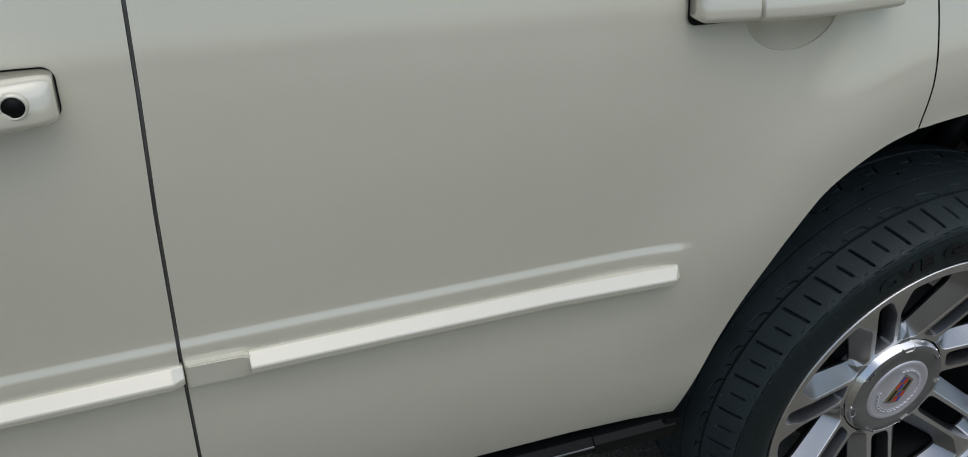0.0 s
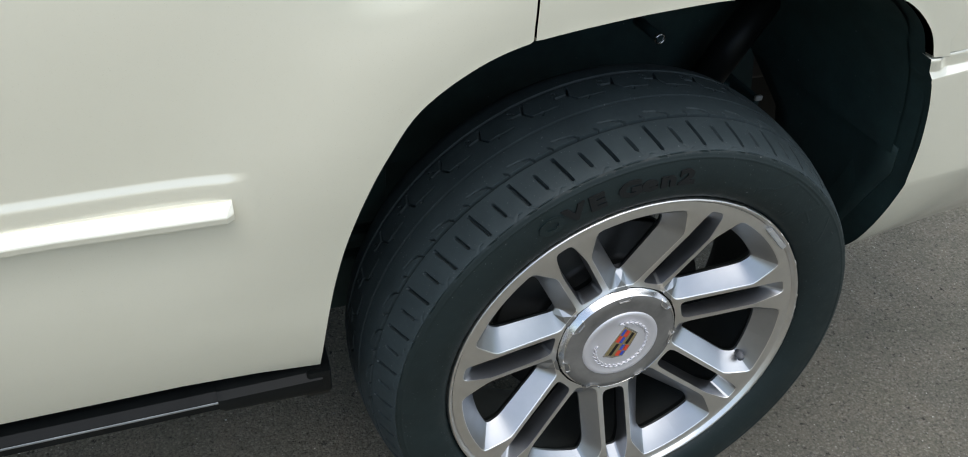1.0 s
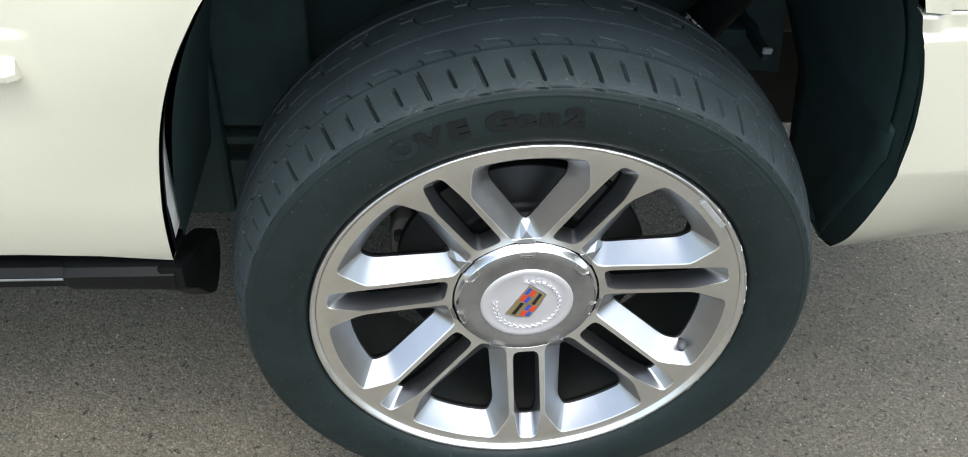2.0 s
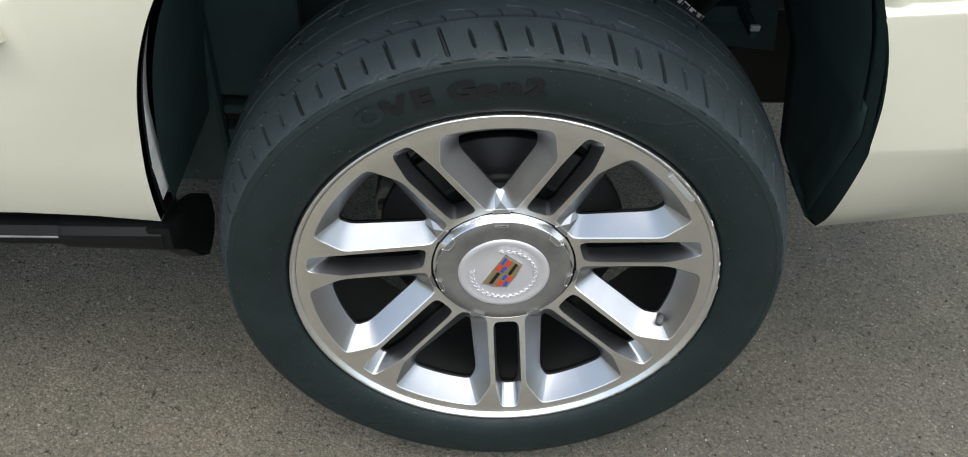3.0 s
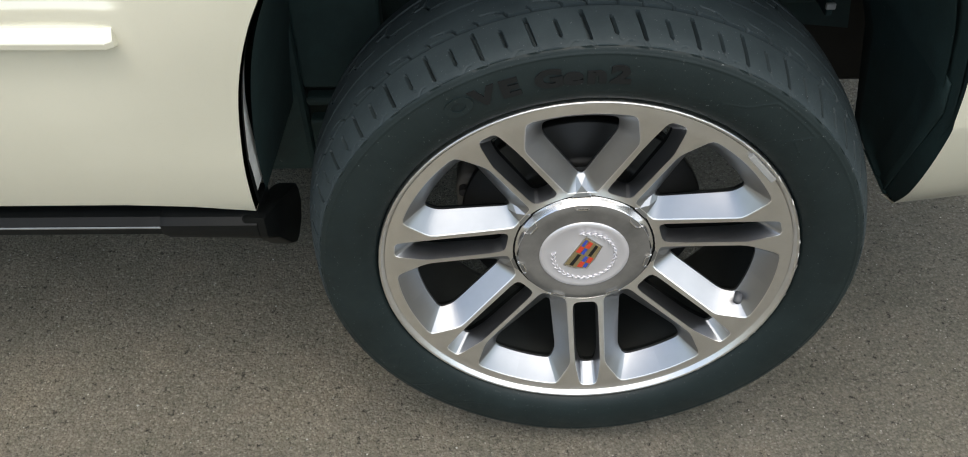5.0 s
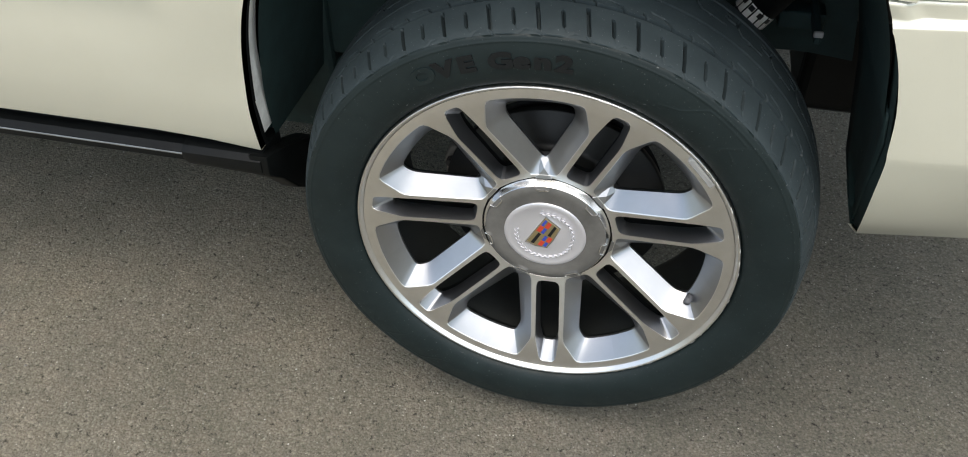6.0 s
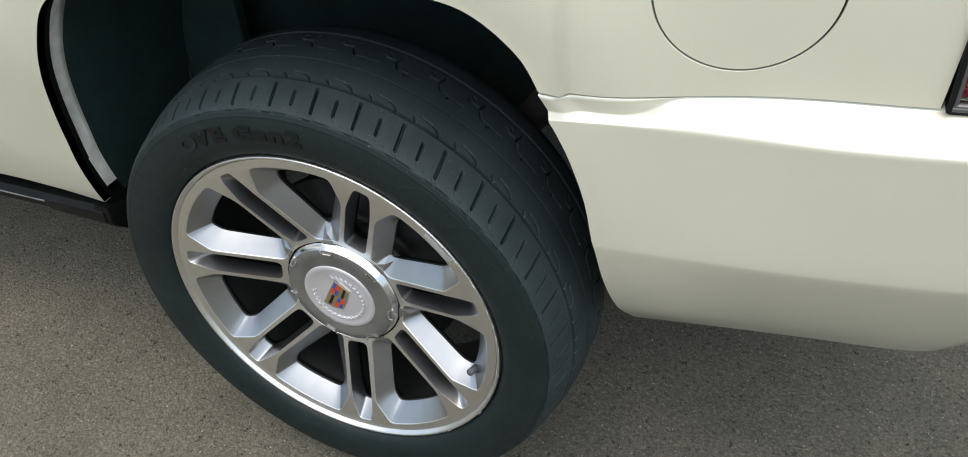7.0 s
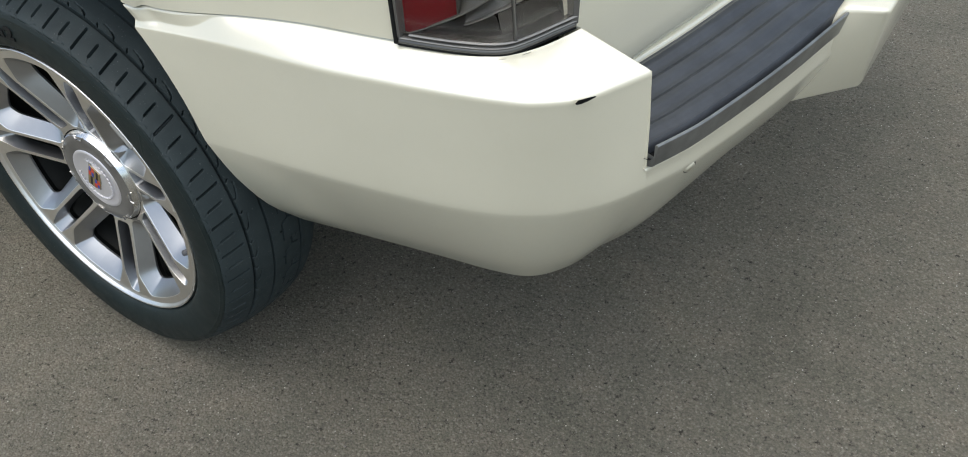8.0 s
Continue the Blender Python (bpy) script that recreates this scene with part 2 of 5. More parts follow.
def inside(x, z, poly):
    hit = False
    for (x1, z1), (x2, z2) in zip(poly, poly[1:] + poly[:1]):
        if (z1 > z) != (z2 > z) and x < (x2 - x1) * (z - z1) / (z2 - z1) + x1:
            hit = not hit
    return hit


def resample(poly, step, closed=True):
    out = []
    pairs = list(zip(poly, poly[1:] + poly[:1])) if closed else list(zip(poly, poly[1:]))
    for a, b in pairs:
        n = max(1, round(math.dist(a, b) / step))
        out += [tuple(p + (q - p) * k / n for p, q in zip(a, b)) for k in range(n)]
    return out if closed else out + [poly[-1]]


def spline(points, n=8):
    """A smooth open line through points of any dimension."""
    out = []
    for i in range(len(points) - 1):
        p0, p1, p2, p3 = (Vector(points[max(0, min(len(points) - 1, i + k))]) for k in (-1, 0, 1, 2))
        for k in range(n):
            t = k / n
            out.append(tuple(0.5 * ((2 * p1) + (p2 - p0) * t + (2 * p0 - 5 * p1 + 4 * p2 - p3) * t * t + (3 * p1 - p0 - 3 * p2 + p3) * t ** 3)))
    out.append(tuple(points[-1]))
    return out


def interp(x, pts):
    return float(np.interp(x, [p[0] for p in pts], [p[1] for p in pts]))


def smoothstep(a, b, x):
    t = min(1.0, max(0.0, (x - a) / (b - a)))
    return t * t * (3 - 2 * t)


def plate(outline, holes, step, edge_step, cuts=()):
    """2D triangles of an outline with holes: points, triangles, and the boundary loops."""
    from mathutils.geometry import delaunay_2d_cdt
    loops = [resample(outline, edge_step)] + [resample(h, edge_step) for h in holes]
    pts, edges = [], []
    for lp in loops:
        s = len(pts)
        pts += lp
        edges += [(s + k, s + (k + 1) % len(lp)) for k in range(len(lp))]
    rim = np.array(pts)
    xs, zs = [p[0] for p in outline], [p[1] for p in outline]
    for i in range(int((max(xs) - min(xs)) / step) + 1):
        for j in range(int((max(zs) - min(zs)) / step) + 1):
            x, z = min(xs) + (i + 0.5 * (j % 2)) * step, min(zs) + j * step
            if inside(x, z, outline) and not any(inside(x, z, h) for h in holes):
                if np.min(np.hypot(rim[:, 0] - x, rim[:, 1] - z)) > 0.5 * step:
                    pts.append((x, z))
    for a, b in cuts:
        pts += [a, b]
        edges.append((len(pts) - 2, len(pts) - 1))
    v, e, f, ov, oe, of = delaunay_2d_cdt([Vector(p) for p in pts], edges, [], 0, 1e-7)
    tris = []
    for t in f:
        cx, cz = sum(v[k][0] for k in t) / 3, sum(v[k][1] for k in t) / 3
        if inside(cx, cz, outline) and not any(inside(cx, cz, h) for h in holes):
            tris.append(tuple(t))
    return [tuple(p) for p in v], tris, loops


def panel(name, outline, holes, surface, mat, parent, label="", step=0.02, edge_step=0.012, flange=0.014, roll=0.002, cuts=()):
    """A pressed sheet whose face follows surface(x, z), with its edges turned inwards."""
    pts, tris, loops = plate(outline, holes, step, edge_step, cuts)
    verts, norms, faces = [], [], []
    h = 0.001
    for x, z in pts:
        y = surface(x, z)
        verts.append((x, y, z))
        norms.append(Vector(((surface(x + h, z) - surface(x - h, z)) / (2 * h), -1, (surface(x, z + h) - surface(x, z - h)) / (2 * h))).normalized())
    for a, b, c in tris:
        n = (Vector(verts[b]) - Vector(verts[a])).cross(Vector(verts[c]) - Vector(verts[a]))
        faces.append((a, b, c) if n.y < 0 else (a, c, b))
    for lp in loops:
        s, n = len(verts), len(lp)
        for k, (x, z) in enumerate(lp):
            (xa, za), (xb, zb) = lp[k - 1], lp[(k + 1) % n]
            d = Vector((zb - za, 0, xa - xb)).normalized()
            if (inside(x + d.x * 0.004, z + d.z * 0.004, outline) and not any(inside(x + d.x * 0.004, z + d.z * 0.004, q) for q in holes)):
                d = -d
            y = surface(x, z)
            for dy, w in ((0.0, 0.0), (roll * 0.35, 0.6), (roll, 1.0), (flange, 1.0)):
                o = roll * w * 0.6
                verts.append((x + d.x * o, y + dy, z + d.z * o))
                norms.append((Vector((0, -1, 0)) * (1 - w) + d * w).normalized() if w not in (0.0,) else Vector((0, -1, 0)))
        for k in range(n):
            q = (k + 1) % n
            for i in range(3):
                faces.append((s + 4 * k + i, s + 4 * q + i, s + 4 * q + i + 1, s + 4 * k + i + 1))
    return mesh_part(name, verts, faces, mat, parent, label, True, None, norms)


# ---- the ground ----
bm = bmesh.new()
bmesh.ops.create_grid(bm, x_segments=2, y_segments=2, size=300)
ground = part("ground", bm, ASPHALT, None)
tagged(ground, "dry grey-brown asphalt with fine loose grit", "ground", kind="structure")

# added unseen ring that darkens low reflections all round
rows = []
for z, r in ((-0.5, 24.0), (1.2, 24.0), (1.6, 24.6), (1.6, 25.5)):
    rows.append([(r * math.cos(2 * math.pi * k / 96), r * math.sin(2 * math.pi * k / 96), z + (0.25 * math.sin(k * 1.7) + 0.2 * math.sin(k * 0.61) if z > 1 else 0)) for k in range(96)])
v, f = loft(rows, closed=True)
HORIZON_GREEN = plastic_material("horizon_green", (0.07, 0.078, 0.058), 0.9, 3, 0.2)
horizon_ring = mesh_part("backdrop", v, f, HORIZON_GREEN, None, "", False)
tagged(horizon_ring, "unseen dark green ring at the horizon, added for reflections", "backdrop", kind="structure")

# ---- the car's side surface ----
ARCH = spline([(-0.448, 0.478), (-0.442, 0.535), (-0.435, 0.59), (-0.4235, 0.655), (-0.4095, 0.712), (-0.390, 0.768), (-0.366, 0.818),
               (-0.330, 0.872), (-0.274, 0.910), (-0.209, 0.932), (-0.114, 0.946), (-0.04, 0.953), (0.032, 0.957), (0.13, 0.955), (0.235, 0.945),
               (0.288, 0.929), (0.334, 0.892), (0.357, 0.853), (0.375, 0.815), (0.394, 0.76), (0.4075, 0.70), (0.4185, 0.635), (0.43, 0.56), (0.44, 0.49), (0.451, 0.411)], 6)
ARCH_NP = np.array(resample(ARCH, 0.0015, False))
PROFILE = [(0.40, 0.080), (0.45, 0.052), (0.477, 0.040), (0.52, 0.026), (0.58, 0.012), (0.65, 0.003), (0.72, 0.0), (0.80, -0.002), (0.90, -0.004), (0.97, -0.003), (1.03, 0.001), (1.08, 0.0065), (1.13, 0.0155), (1.2, 0.032), (1.3, 0.066), (1.4, 0.11)]
PROFILE = spline(PROFILE, 6)
TAPER = spline([(-2.0, 0.0), (0.2, 0.0), (0.30, 0.0015), (0.36, 0.0075), (0.42, 0.0165), (0.48, 0.0265), (0.543, 0.037), (0.633, 0.053), (0.752, 0.067), (0.95, 0.10)], 6)


DROOP = [(-0.528 - d, -0.0090 * d - 0.0095 * d * d) for d in np.linspace(1.4, 0.0, 57)]


def side(x, z):
    """The body side's y at x and z."""
    d = float(np.min(np.hypot(ARCH_NP[:, 0] - x, ARCH_NP[:, 1] - z)))
    swell = math.exp(-(((d - 0.06) / (0.085 if d > 0.06 else 0.07)) ** 2))
    flare = -0.018 * (swell if d > 0.06 else 0.55 + 0.45 * swell) * smoothstep(0.6, 0.85, z)
    flare -= 0.007 * smoothstep(0.62, 0.79, z) * math.exp(-((d / 0.075) ** 2)) * smoothstep(-0.19, -0.33, x)
    base = interp(z, PROFILE) + interp(x, TAPER)
    ridge = 0.0
    z -= interp(x, DROOP) - 0.0055
    if z < 0.8265:
        ridge = -0.0044 * (0.35 * min(1.0, (0.8265 - z) / 0.0105) + 0.65 * smoothstep(0.8275, 0.8160, z)) * smoothstep(0.72, 0.80, z) * smoothstep(-0.503, -0.533, x)
    return base + flare + ridge


def ridge_lines(x0, x1):
    """Lines along the pressed ridge, so that its edges stay crisp."""
    out = []
    for dz in (0.8272, 0.8264, 0.8252, 0.8238, 0.8222, 0.8205, 0.8188, 0.8172, 0.8160):
        line = [(x, dz + interp(x, DROOP) - 0.0055) for x in np.arange(x0, x1, 0.012)]
        out += list(zip(line, line[1:]))
    return out


car = new("car")
tagged(car, "pearl-white luxury off-road estate car standing on asphalt", "car")

ARCH_FRONT = [p for p in ARCH if p[0] <= -0.2060]
ARCH_TOP = [p for p in ARCH if p[0] >= -0.2024 and p[1] >= 0.853]
SEAM_UP = [(-0.2042, 0.9345), (-0.2047, 0.950), (-0.2046, 0.9672), (-0.2046, 0.992), (-0.2065, 1.0292), (-0.2097, 1.0717), (-0.2124, 1.093), (-0.2404, 1.32)]
BOWL = [(-0.420 + 0.063 * math.cos(2 * math.pi * k / 48), 1.0975 + 0.047 * math.sin(2 * math.pi * k / 48)) for k in range(48)]
rear_door = panel("rear_door", [(-1.1090, 0.496), (-0.62, 0.496), (-0.53, 0.49)] + ARCH_FRONT + [(x - 0.0016, z) for x, z in SEAM_UP] + [(-1.0995, 1.32), (-1.1040, 1.08), (-1.1080, 0.96), (-1.1100, 0.8)],
                  [BOWL], side, PAINT, car, "pearl-white rear door panel with a pressed ridge", 0.008, 0.004, 0.014, 0.001, ridge_lines(-1.106, -0.49))
front_door = panel("front_door", [(-1.90, 0.496), (-1.1127, 0.496), (-1.1137, 0.8), (-1.1117, 0.96), (-1.1077, 1.08), (-1.1032, 1.32), (-1.90, 1.32)], [], side, PAINT, car, "", 0.0095, 0.008, 0.014, 0.001, ridge_lines(-1.89, -1.117))
FUEL = (0.556, 0.969)


def ring2d(c, r, n=72):
    return [(c[0] + r * math.cos(2 * math.pi * k / n), c[1] + r * math.sin(2 * math.pi * k / n)) for k in range(n)]


quarter_panel = panel("quarter_panel", [(x + 0.0012, z) for x, z in SEAM_UP[::-1]] + ARCH_TOP[:-1] + [(0.3575, 0.8505), (0.42, 0.8485), (0.56, 0.849), (0.752, 0.849), (0.757, 0.93), (0.764, 1.32)],
                      [ring2d(FUEL, 0.0915)], side, PAINT, car, "", 0.012, 0.006, 0.014, 0.0015)
panel("fuel_door", ring2d(FUEL, 0.0885), [], side, PAINT, quarter_panel, "round flush fuel filler door", 0.016, 0.006)
pts, tris, loops = plate(ring2d(FUEL, 0.10, 40), [], 0.03, 0.02)
mesh_part("filler_recess", [(x, side(x, z) + 0.013, z) for x, z in pts], tris, GASKET, quarter_panel)

# dark jambs behind the door gaps
for name, pts in (("door_seal", [(-1.115, 0.50), (-1.113, 0.96), (-1.105, 1.31)]), ("door_seal", [(x, z + 0.005) for x, z in SEAM_UP])):
    rows = [[(x - 0.02, side(x, z) + 0.0065, z), (x + 0.02, side(x, z) + 0.0065, z)] for x, z in resample(pts, 0.04, False)]
    v, f = loft(rows)
    mesh_part(name, v, f, JAMB, car)

# ---- wheel arch: edge bands and liner ----


def arch_band(name, line, y0, y1, shrink, mat, label=""):
    rows = []
    for k, (x, z) in enumerate(line):
        a, b = line[max(0, k - 1)], line[min(len(line) - 1, k + 1)]
        t = Vector((b[0] - a[0], b[1] - a[1])).normalized()
        inward = shrink(z) if callable(shrink) else shrink
        nx, nz = t.y * inward, -t.x * inward
        base = side(x, z) if z > 0.86 or x < 0 else interp(z, [(0.411, 0.119), (0.635, 0.0), (0.815, -0.014), (0.86, -0.011)])
        rows.append([(x + nx, base + y0, z + nz), (x + nx, base + y1, z + nz)])
    v, f = loft(rows)
    return mesh_part(name, v, f, mat, car, label)


LOWER_FRONT = [p for p in ARCH if p[0] < -0.30]
arch_band("arch_seal", LOWER_FRONT, 0.012, 0.024, 0.0, GASKET)
arch_band("arch_flange", [p for p in LOWER_FRONT if p[1] > 0.50], 0.022, 0.060, lambda z: 0.002 - 0.008 * smoothstep(0.53, 0.66, z), FLANGE, "bare grey inner flange strip")
arch_band("arch_seal", [p for p in ARCH if p[0] > -0.31], 0.010, 0.06, 0.0, LINER)
arch_band("wheel_arch_liner", [p for p in ARCH if p[0] < -0.29], 0.044, 0.42, 0.005, LINER)
arch_band("wheel_arch_liner", [p for p in ARCH if p[0] > -0.30 and (p[1] > 0.66 or p[0] < 0)], 0.038, 0.42, 0.006, LINER)
FLAP = [(0.405, 0.150), (0.412, 0.19), (0.418, 0.26), (0.432, 0.300), (0.60, 0.315), (0.68, 0.42)]
rows = []
for x, z in [p for p in ARCH if p[0] > 0 and p[1] < 0.68]:
    y0 = interp(z, [(0.411, 0.119), (0.635, 0.0), (0.815, -0.014)]) + 0.030
    y1 = max(interp(z, FLAP), y0 + 0.004)
    rows.append([(x - 0.004 + 0.010 * math.sin(math.pi * k / 8), y0 + (y1 - y0) * k / 8, z) for k in range(9)])
v, f = loft(rows)
flap = mesh_part("rear_liner_flap", v, f, LINER, car, "black plastic liner flap behind the wheel")
m = flap.modifiers.new("thickness", "SOLIDIFY")
m.thickness = 0.003
pts, tris, loops = plate([p for p in ARCH if p[1] > 0.53], [], 0.06, 0.03)
mesh_part("inner_wing", [(x, 0.40 + 0.01 * math.sin(x * 23), z) for x, z in pts], tris, LINER, car)
part("inner_apron", box_bm((-0.52, 0.412, 0.36), (-0.15, 0.432, 0.56), 0.004), LINER, car)

# ---- mouldings ----


def moulding(name, x0, x1, chamfer0, chamfer1, label, door):
    sec = [(0.004, 0.7925), (-0.003, 0.7920), (-0.0152, 0.7815), (-0.0164, 0.7798), (-0.0158, 0.7722), (0.004, 0.7670)]
    rows = []
    for x, k in ((x0, 0.15), (x0 + chamfer0, 1.0), (x0 * 0.67 + x1 * 0.33, 1.0), (x0 * 0.33 + x1 * 0.67, 1.0), (x1 - chamfer1, 1.0), (x1, 0.6)):
        rows.append([(x, side(x, z) + (y * k if y < 0 else y), 0.781 + (z - 0.781) * (0.9 + 0.1 * k) + interp(x, DROOP)) for y, z in sec])
    v, f = loft(rows)
    v += [(x, side(x, 0.78), 0.781 + interp(x, DROOP)) for x in (x0, x1)]
    n = len(sec)
    f += [(len(v) - 2, k + 1, k) for k in range(n - 1)] + [(len(v) - 1, 5 * n + k, 5 * n + k + 1) for k in range(n - 1)]
    ob = mesh_part(name, v, f, PAINT, door, label, False)
    m = ob.modifiers.new("bevel", "BEVEL")
    m.width, m.segments, m.limit_method = 0.0012, 2, "ANGLE"
    return ob


moulding("door_moulding", -1.046, -0.528, 0.001, 0.008, "pearl-white body-side moulding strip", rear_door)
moulding("door_moulding", -1.90, -1.1110, 0.01, 0.012, "pearl-white body-side moulding strip", front_door)
bm = bmesh.new()
out = [(-1.1085, 0.7665), (-1.052, 0.7665), (-1.044, 0.7685), (-1.0395, 0.774), (-1.038, 0.781), (-1.0395, 0.7885), (-1.0445, 0.7945), (-1.053, 0.7975), (-1.1085, 0.7975)]
out = [(x, z - 0.0115) for x, z in out]
lo = [bm.verts.new((x, side(x, z) + 0.004, z)) for x, z in out]
hi = [bm.verts.new((x, side(x, z) - 0.0085, z)) for x, z in out]
bm.faces.new(hi[::-1])
for k in range(len(out)):
    bm.faces.new((lo[k], lo[(k + 1) % len(out)], hi[(k + 1) % len(out)], hi[k]))
bmesh.ops.recalc_face_normals(bm, faces=bm.faces)
bmesh.ops.bevel(bm, geom=[e for e in bm.edges if all(v in hi for v in e.verts)], offset=0.0015, segments=2, affect="EDGES")
part("moulding_end_block", bm, PAINT, rear_door, "flat rounded end block of the moulding")

# ---- door handles ----


def handle(x0, x1, zc, split, rise, door):
    """A pull handle from x0 to x1; its first piece ends at split."""
    def bar(name, a, b, mat, y_in, y_out, half, end_a, end_b):
        rows = []
        for k in range(25):
            w_ = k / 24
            x = a + (b - a) * (0.5 - 0.5 * math.cos(math.pi * w_))
            e = min(1, (x - a) / 0.010) if end_a else 1
            e = min(e, (b - x) / 0.012) if end_b else e
            e = 0.74 + 0.26 * math.sqrt(max(0, 1 - (1 - max(0, e)) ** 2))
            w = (x - x0) / (x1 - x0)
            bow = y_out * (0.75 + 0.35 * math.sin(math.pi * min(1, max(0, w))))
            z = zc + rise * (x - x0)
            ring = []
            for q in range(16):
                ang = 2 * math.pi * q / 16
                c, s = math.cos(ang), math.sin(ang)
                sg = lambda t: math.copysign(abs(t) ** 0.6, t)
                ring.append((x, side(x, z) + y_in + (bow - y_in) * (0.5 - 0.5 * sg(c)) * e + 0.30 * half * e * sg(s) * min(1.0, -c * 2) if c < 0 else side(x, z) + y_in * (sg(c)) , z + half * e * sg(s)))
            rows.append(ring)
        v, f = loft(rows, closed=True)
        n = 16
        f += [tuple(range(n))[::-1], tuple(range(24 * n, 25 * n))]
        return mesh_part(name, v, f, mat, door)
    h = bar("door_handle", split + 0.0012, x1, PAINT, 0.0, -0.040, 0.0195, False, True)
    tagged(h, "body-coloured pull handle")
    bar("handle_end_cap", x0, split - 0.0012, PAINT, 0.0, -0.036, 0.0195, True, False)
    return h


handle(-0.5555, -0.285, 1.116, -0.488, 0.0, rear_door)
handle(-1.36, -1.1685, 1.0855, -1.24, 0.0, front_door)


def seal_outline(x0, x1, z0, z1, r):
    pts = []
    for cx, cz, a0 in ((x1 - r, z1 - r, 0), (x0 + r, z1 - r, 90), (x0 + r, z0 + r, 180), (x1 - r, z0 + r, 270)):
        pts += [(cx + r * math.cos(radians(a0 + k * 15)), cz + r * math.sin(radians(a0 + k * 15))) for k in range(7)]
    return pts


for x0, x1, z0, z1, door in ((-0.5580, -0.487, 1.0892, 1.138, rear_door), (-1.25, -1.1670, 1.0620, 1.1065, front_door)):
    p2, t2, l2 = plate(seal_outline(x0, x1, z0, z1, 0.011), [], 0.02, 0.004)
    mesh_part("handle_seal", [(x, side(x, z) - 0.003, z) for x, z in p2], [t[::-1] for t in t2], GASKET, door)
# the finger bowl under the rear handle
rows = []
for k in range(13):
    r = k / 12
    rows.append([(x, side(x, z) + 0.002 + 0.028 * (1 - r ** 1.9), z) for x, z in [(-0.420 + 0.0637 * r * math.cos(a), 1.0975 + 0.0477 * r * math.sin(a)) for a in [2 * math.pi * q / 48 for q in range(48)]]])
v, f = loft(rows, closed=True)
mesh_part("finger_bowl", v, f, PAINT, rear_door, "shallow pale finger bowl behind the handle")
part("key_lock", tube_bm((-1.198, side(-1.198, 1.0885) - 0.030, 1.0885), (-1.198, side(-1.198, 1.0885) - 0.0385, 1.0885), 0.0085, 28), BLACK, front_door, "black round key lock", True)
v, f = revolve([(0.0, 0.0085), (-0.002, 0.009), (-0.002, 0.0105), (0.004, 0.0115)], 28)
mesh_part("lock_bezel", v, f, PAINT, front_door, at=pose(-1.198, side(-1.198, 1.0885) - 0.037, 1.0885))

# ---- running board ----
sec = [(0.150, 0.470), (0.052, 0.470), (0.040, 0.468), (0.031, 0.459), (0.030, 0.455), (0.031, 0.444), (0.036, 0.439), (0.150, 0.439)]
v, f = loft([[(-1.9, y, z) for y, z in sec], [(-0.575, y, z) for y, z in sec]], closed=True)
running_board = mesh_part("running_board", v, f, BLACK, car, "black power-folding running board", False)
v, f = loft([[(x, 0.0305, 0.4580), (x, 0.0290, 0.4565), (x, 0.0295, 0.4550)] for x in (-1.9, -0.578)])
mesh_part("board_trim_line", v, f, STRIP, running_board, "thin bright trim line")
part("board_tread_rib", box_bm((-1.9, 0.060, 0.469), (-0.60, 0.072, 0.4735), 0.001), BLACK, running_board)


def board_end(name, stations, mat, label=""):
    rows = []
    for x, lo_, hi_, y0 in stations:
        y1 = max(0.105, y0 + 0.022)
        rows.append([(x, y1, hi_), (x, y0 + 0.02, hi_), (x, y0 + 0.009, hi_ - 0.002), (x, y0, hi_ - 0.010), (x, y0, lo_ + 0.012), (x, y0 + 0.004, lo_ + 0.004), (x, y0 + 0.02, lo_), (x, y1, lo_)])
    v, f = loft(rows, closed=True)
    f += [tuple(range(8))[::-1], tuple(range(8 * (len(rows) - 1), 8 * len(rows)))]
    ob = mesh_part(name, v, f, mat, running_board, label)
    ob.data.set_sharp_from_angle(angle=radians(28))
    return ob


board_end("board_end_cap", ((-0.582, 0.437, 0.4715, 0.0285), (-0.574, 0.434, 0.4725, 0.0270), (-0.448, 0.431, 0.4725, 0.0270)), BLACK, "moulded black end cap")
BOOT = [(0.029, 0.474), (0.060, 0.468), (0.110, 0.447), (0.168, 0.421), (0.183, 0.413), (0.188, 0.400), (0.187, 0.372), (0.172, 0.349), (0.150, 0.334), (0.132, 0.331), (0.105, 0.352), (0.062, 0.405), (0.036, 0.428), (0.028, 0.440)]
rows = []
for dx, k in ((-0.020, 0.97), (-0.017, 1.0), (0.006, 1.0), (0.010, 0.985), (0.012, 0.94)):
    rows.append([(-0.4475 + dx + 0.06 * (y - 0.03), 0.100 + (y - 0.105) * k * 0.93, 0.407 + (z - 0.405) * k * 0.96) for y, z in BOOT])
v, f = loft(rows, closed=True, flip=True)
n = len(BOOT)
f += [tuple(range(n)), tuple(range(4 * n, 5 * n))[::-1]]
boot = mesh_part("board_end_boot", v, f, BLACK, running_board, "matt black end boot of the folding step")
boot.data.set_sharp_from_angle(angle=radians(35))
part("sill", box_bm((-1.9, 0.10, 0.465), (-0.46, 0.30, 0.58), 0.01), LINER, car)

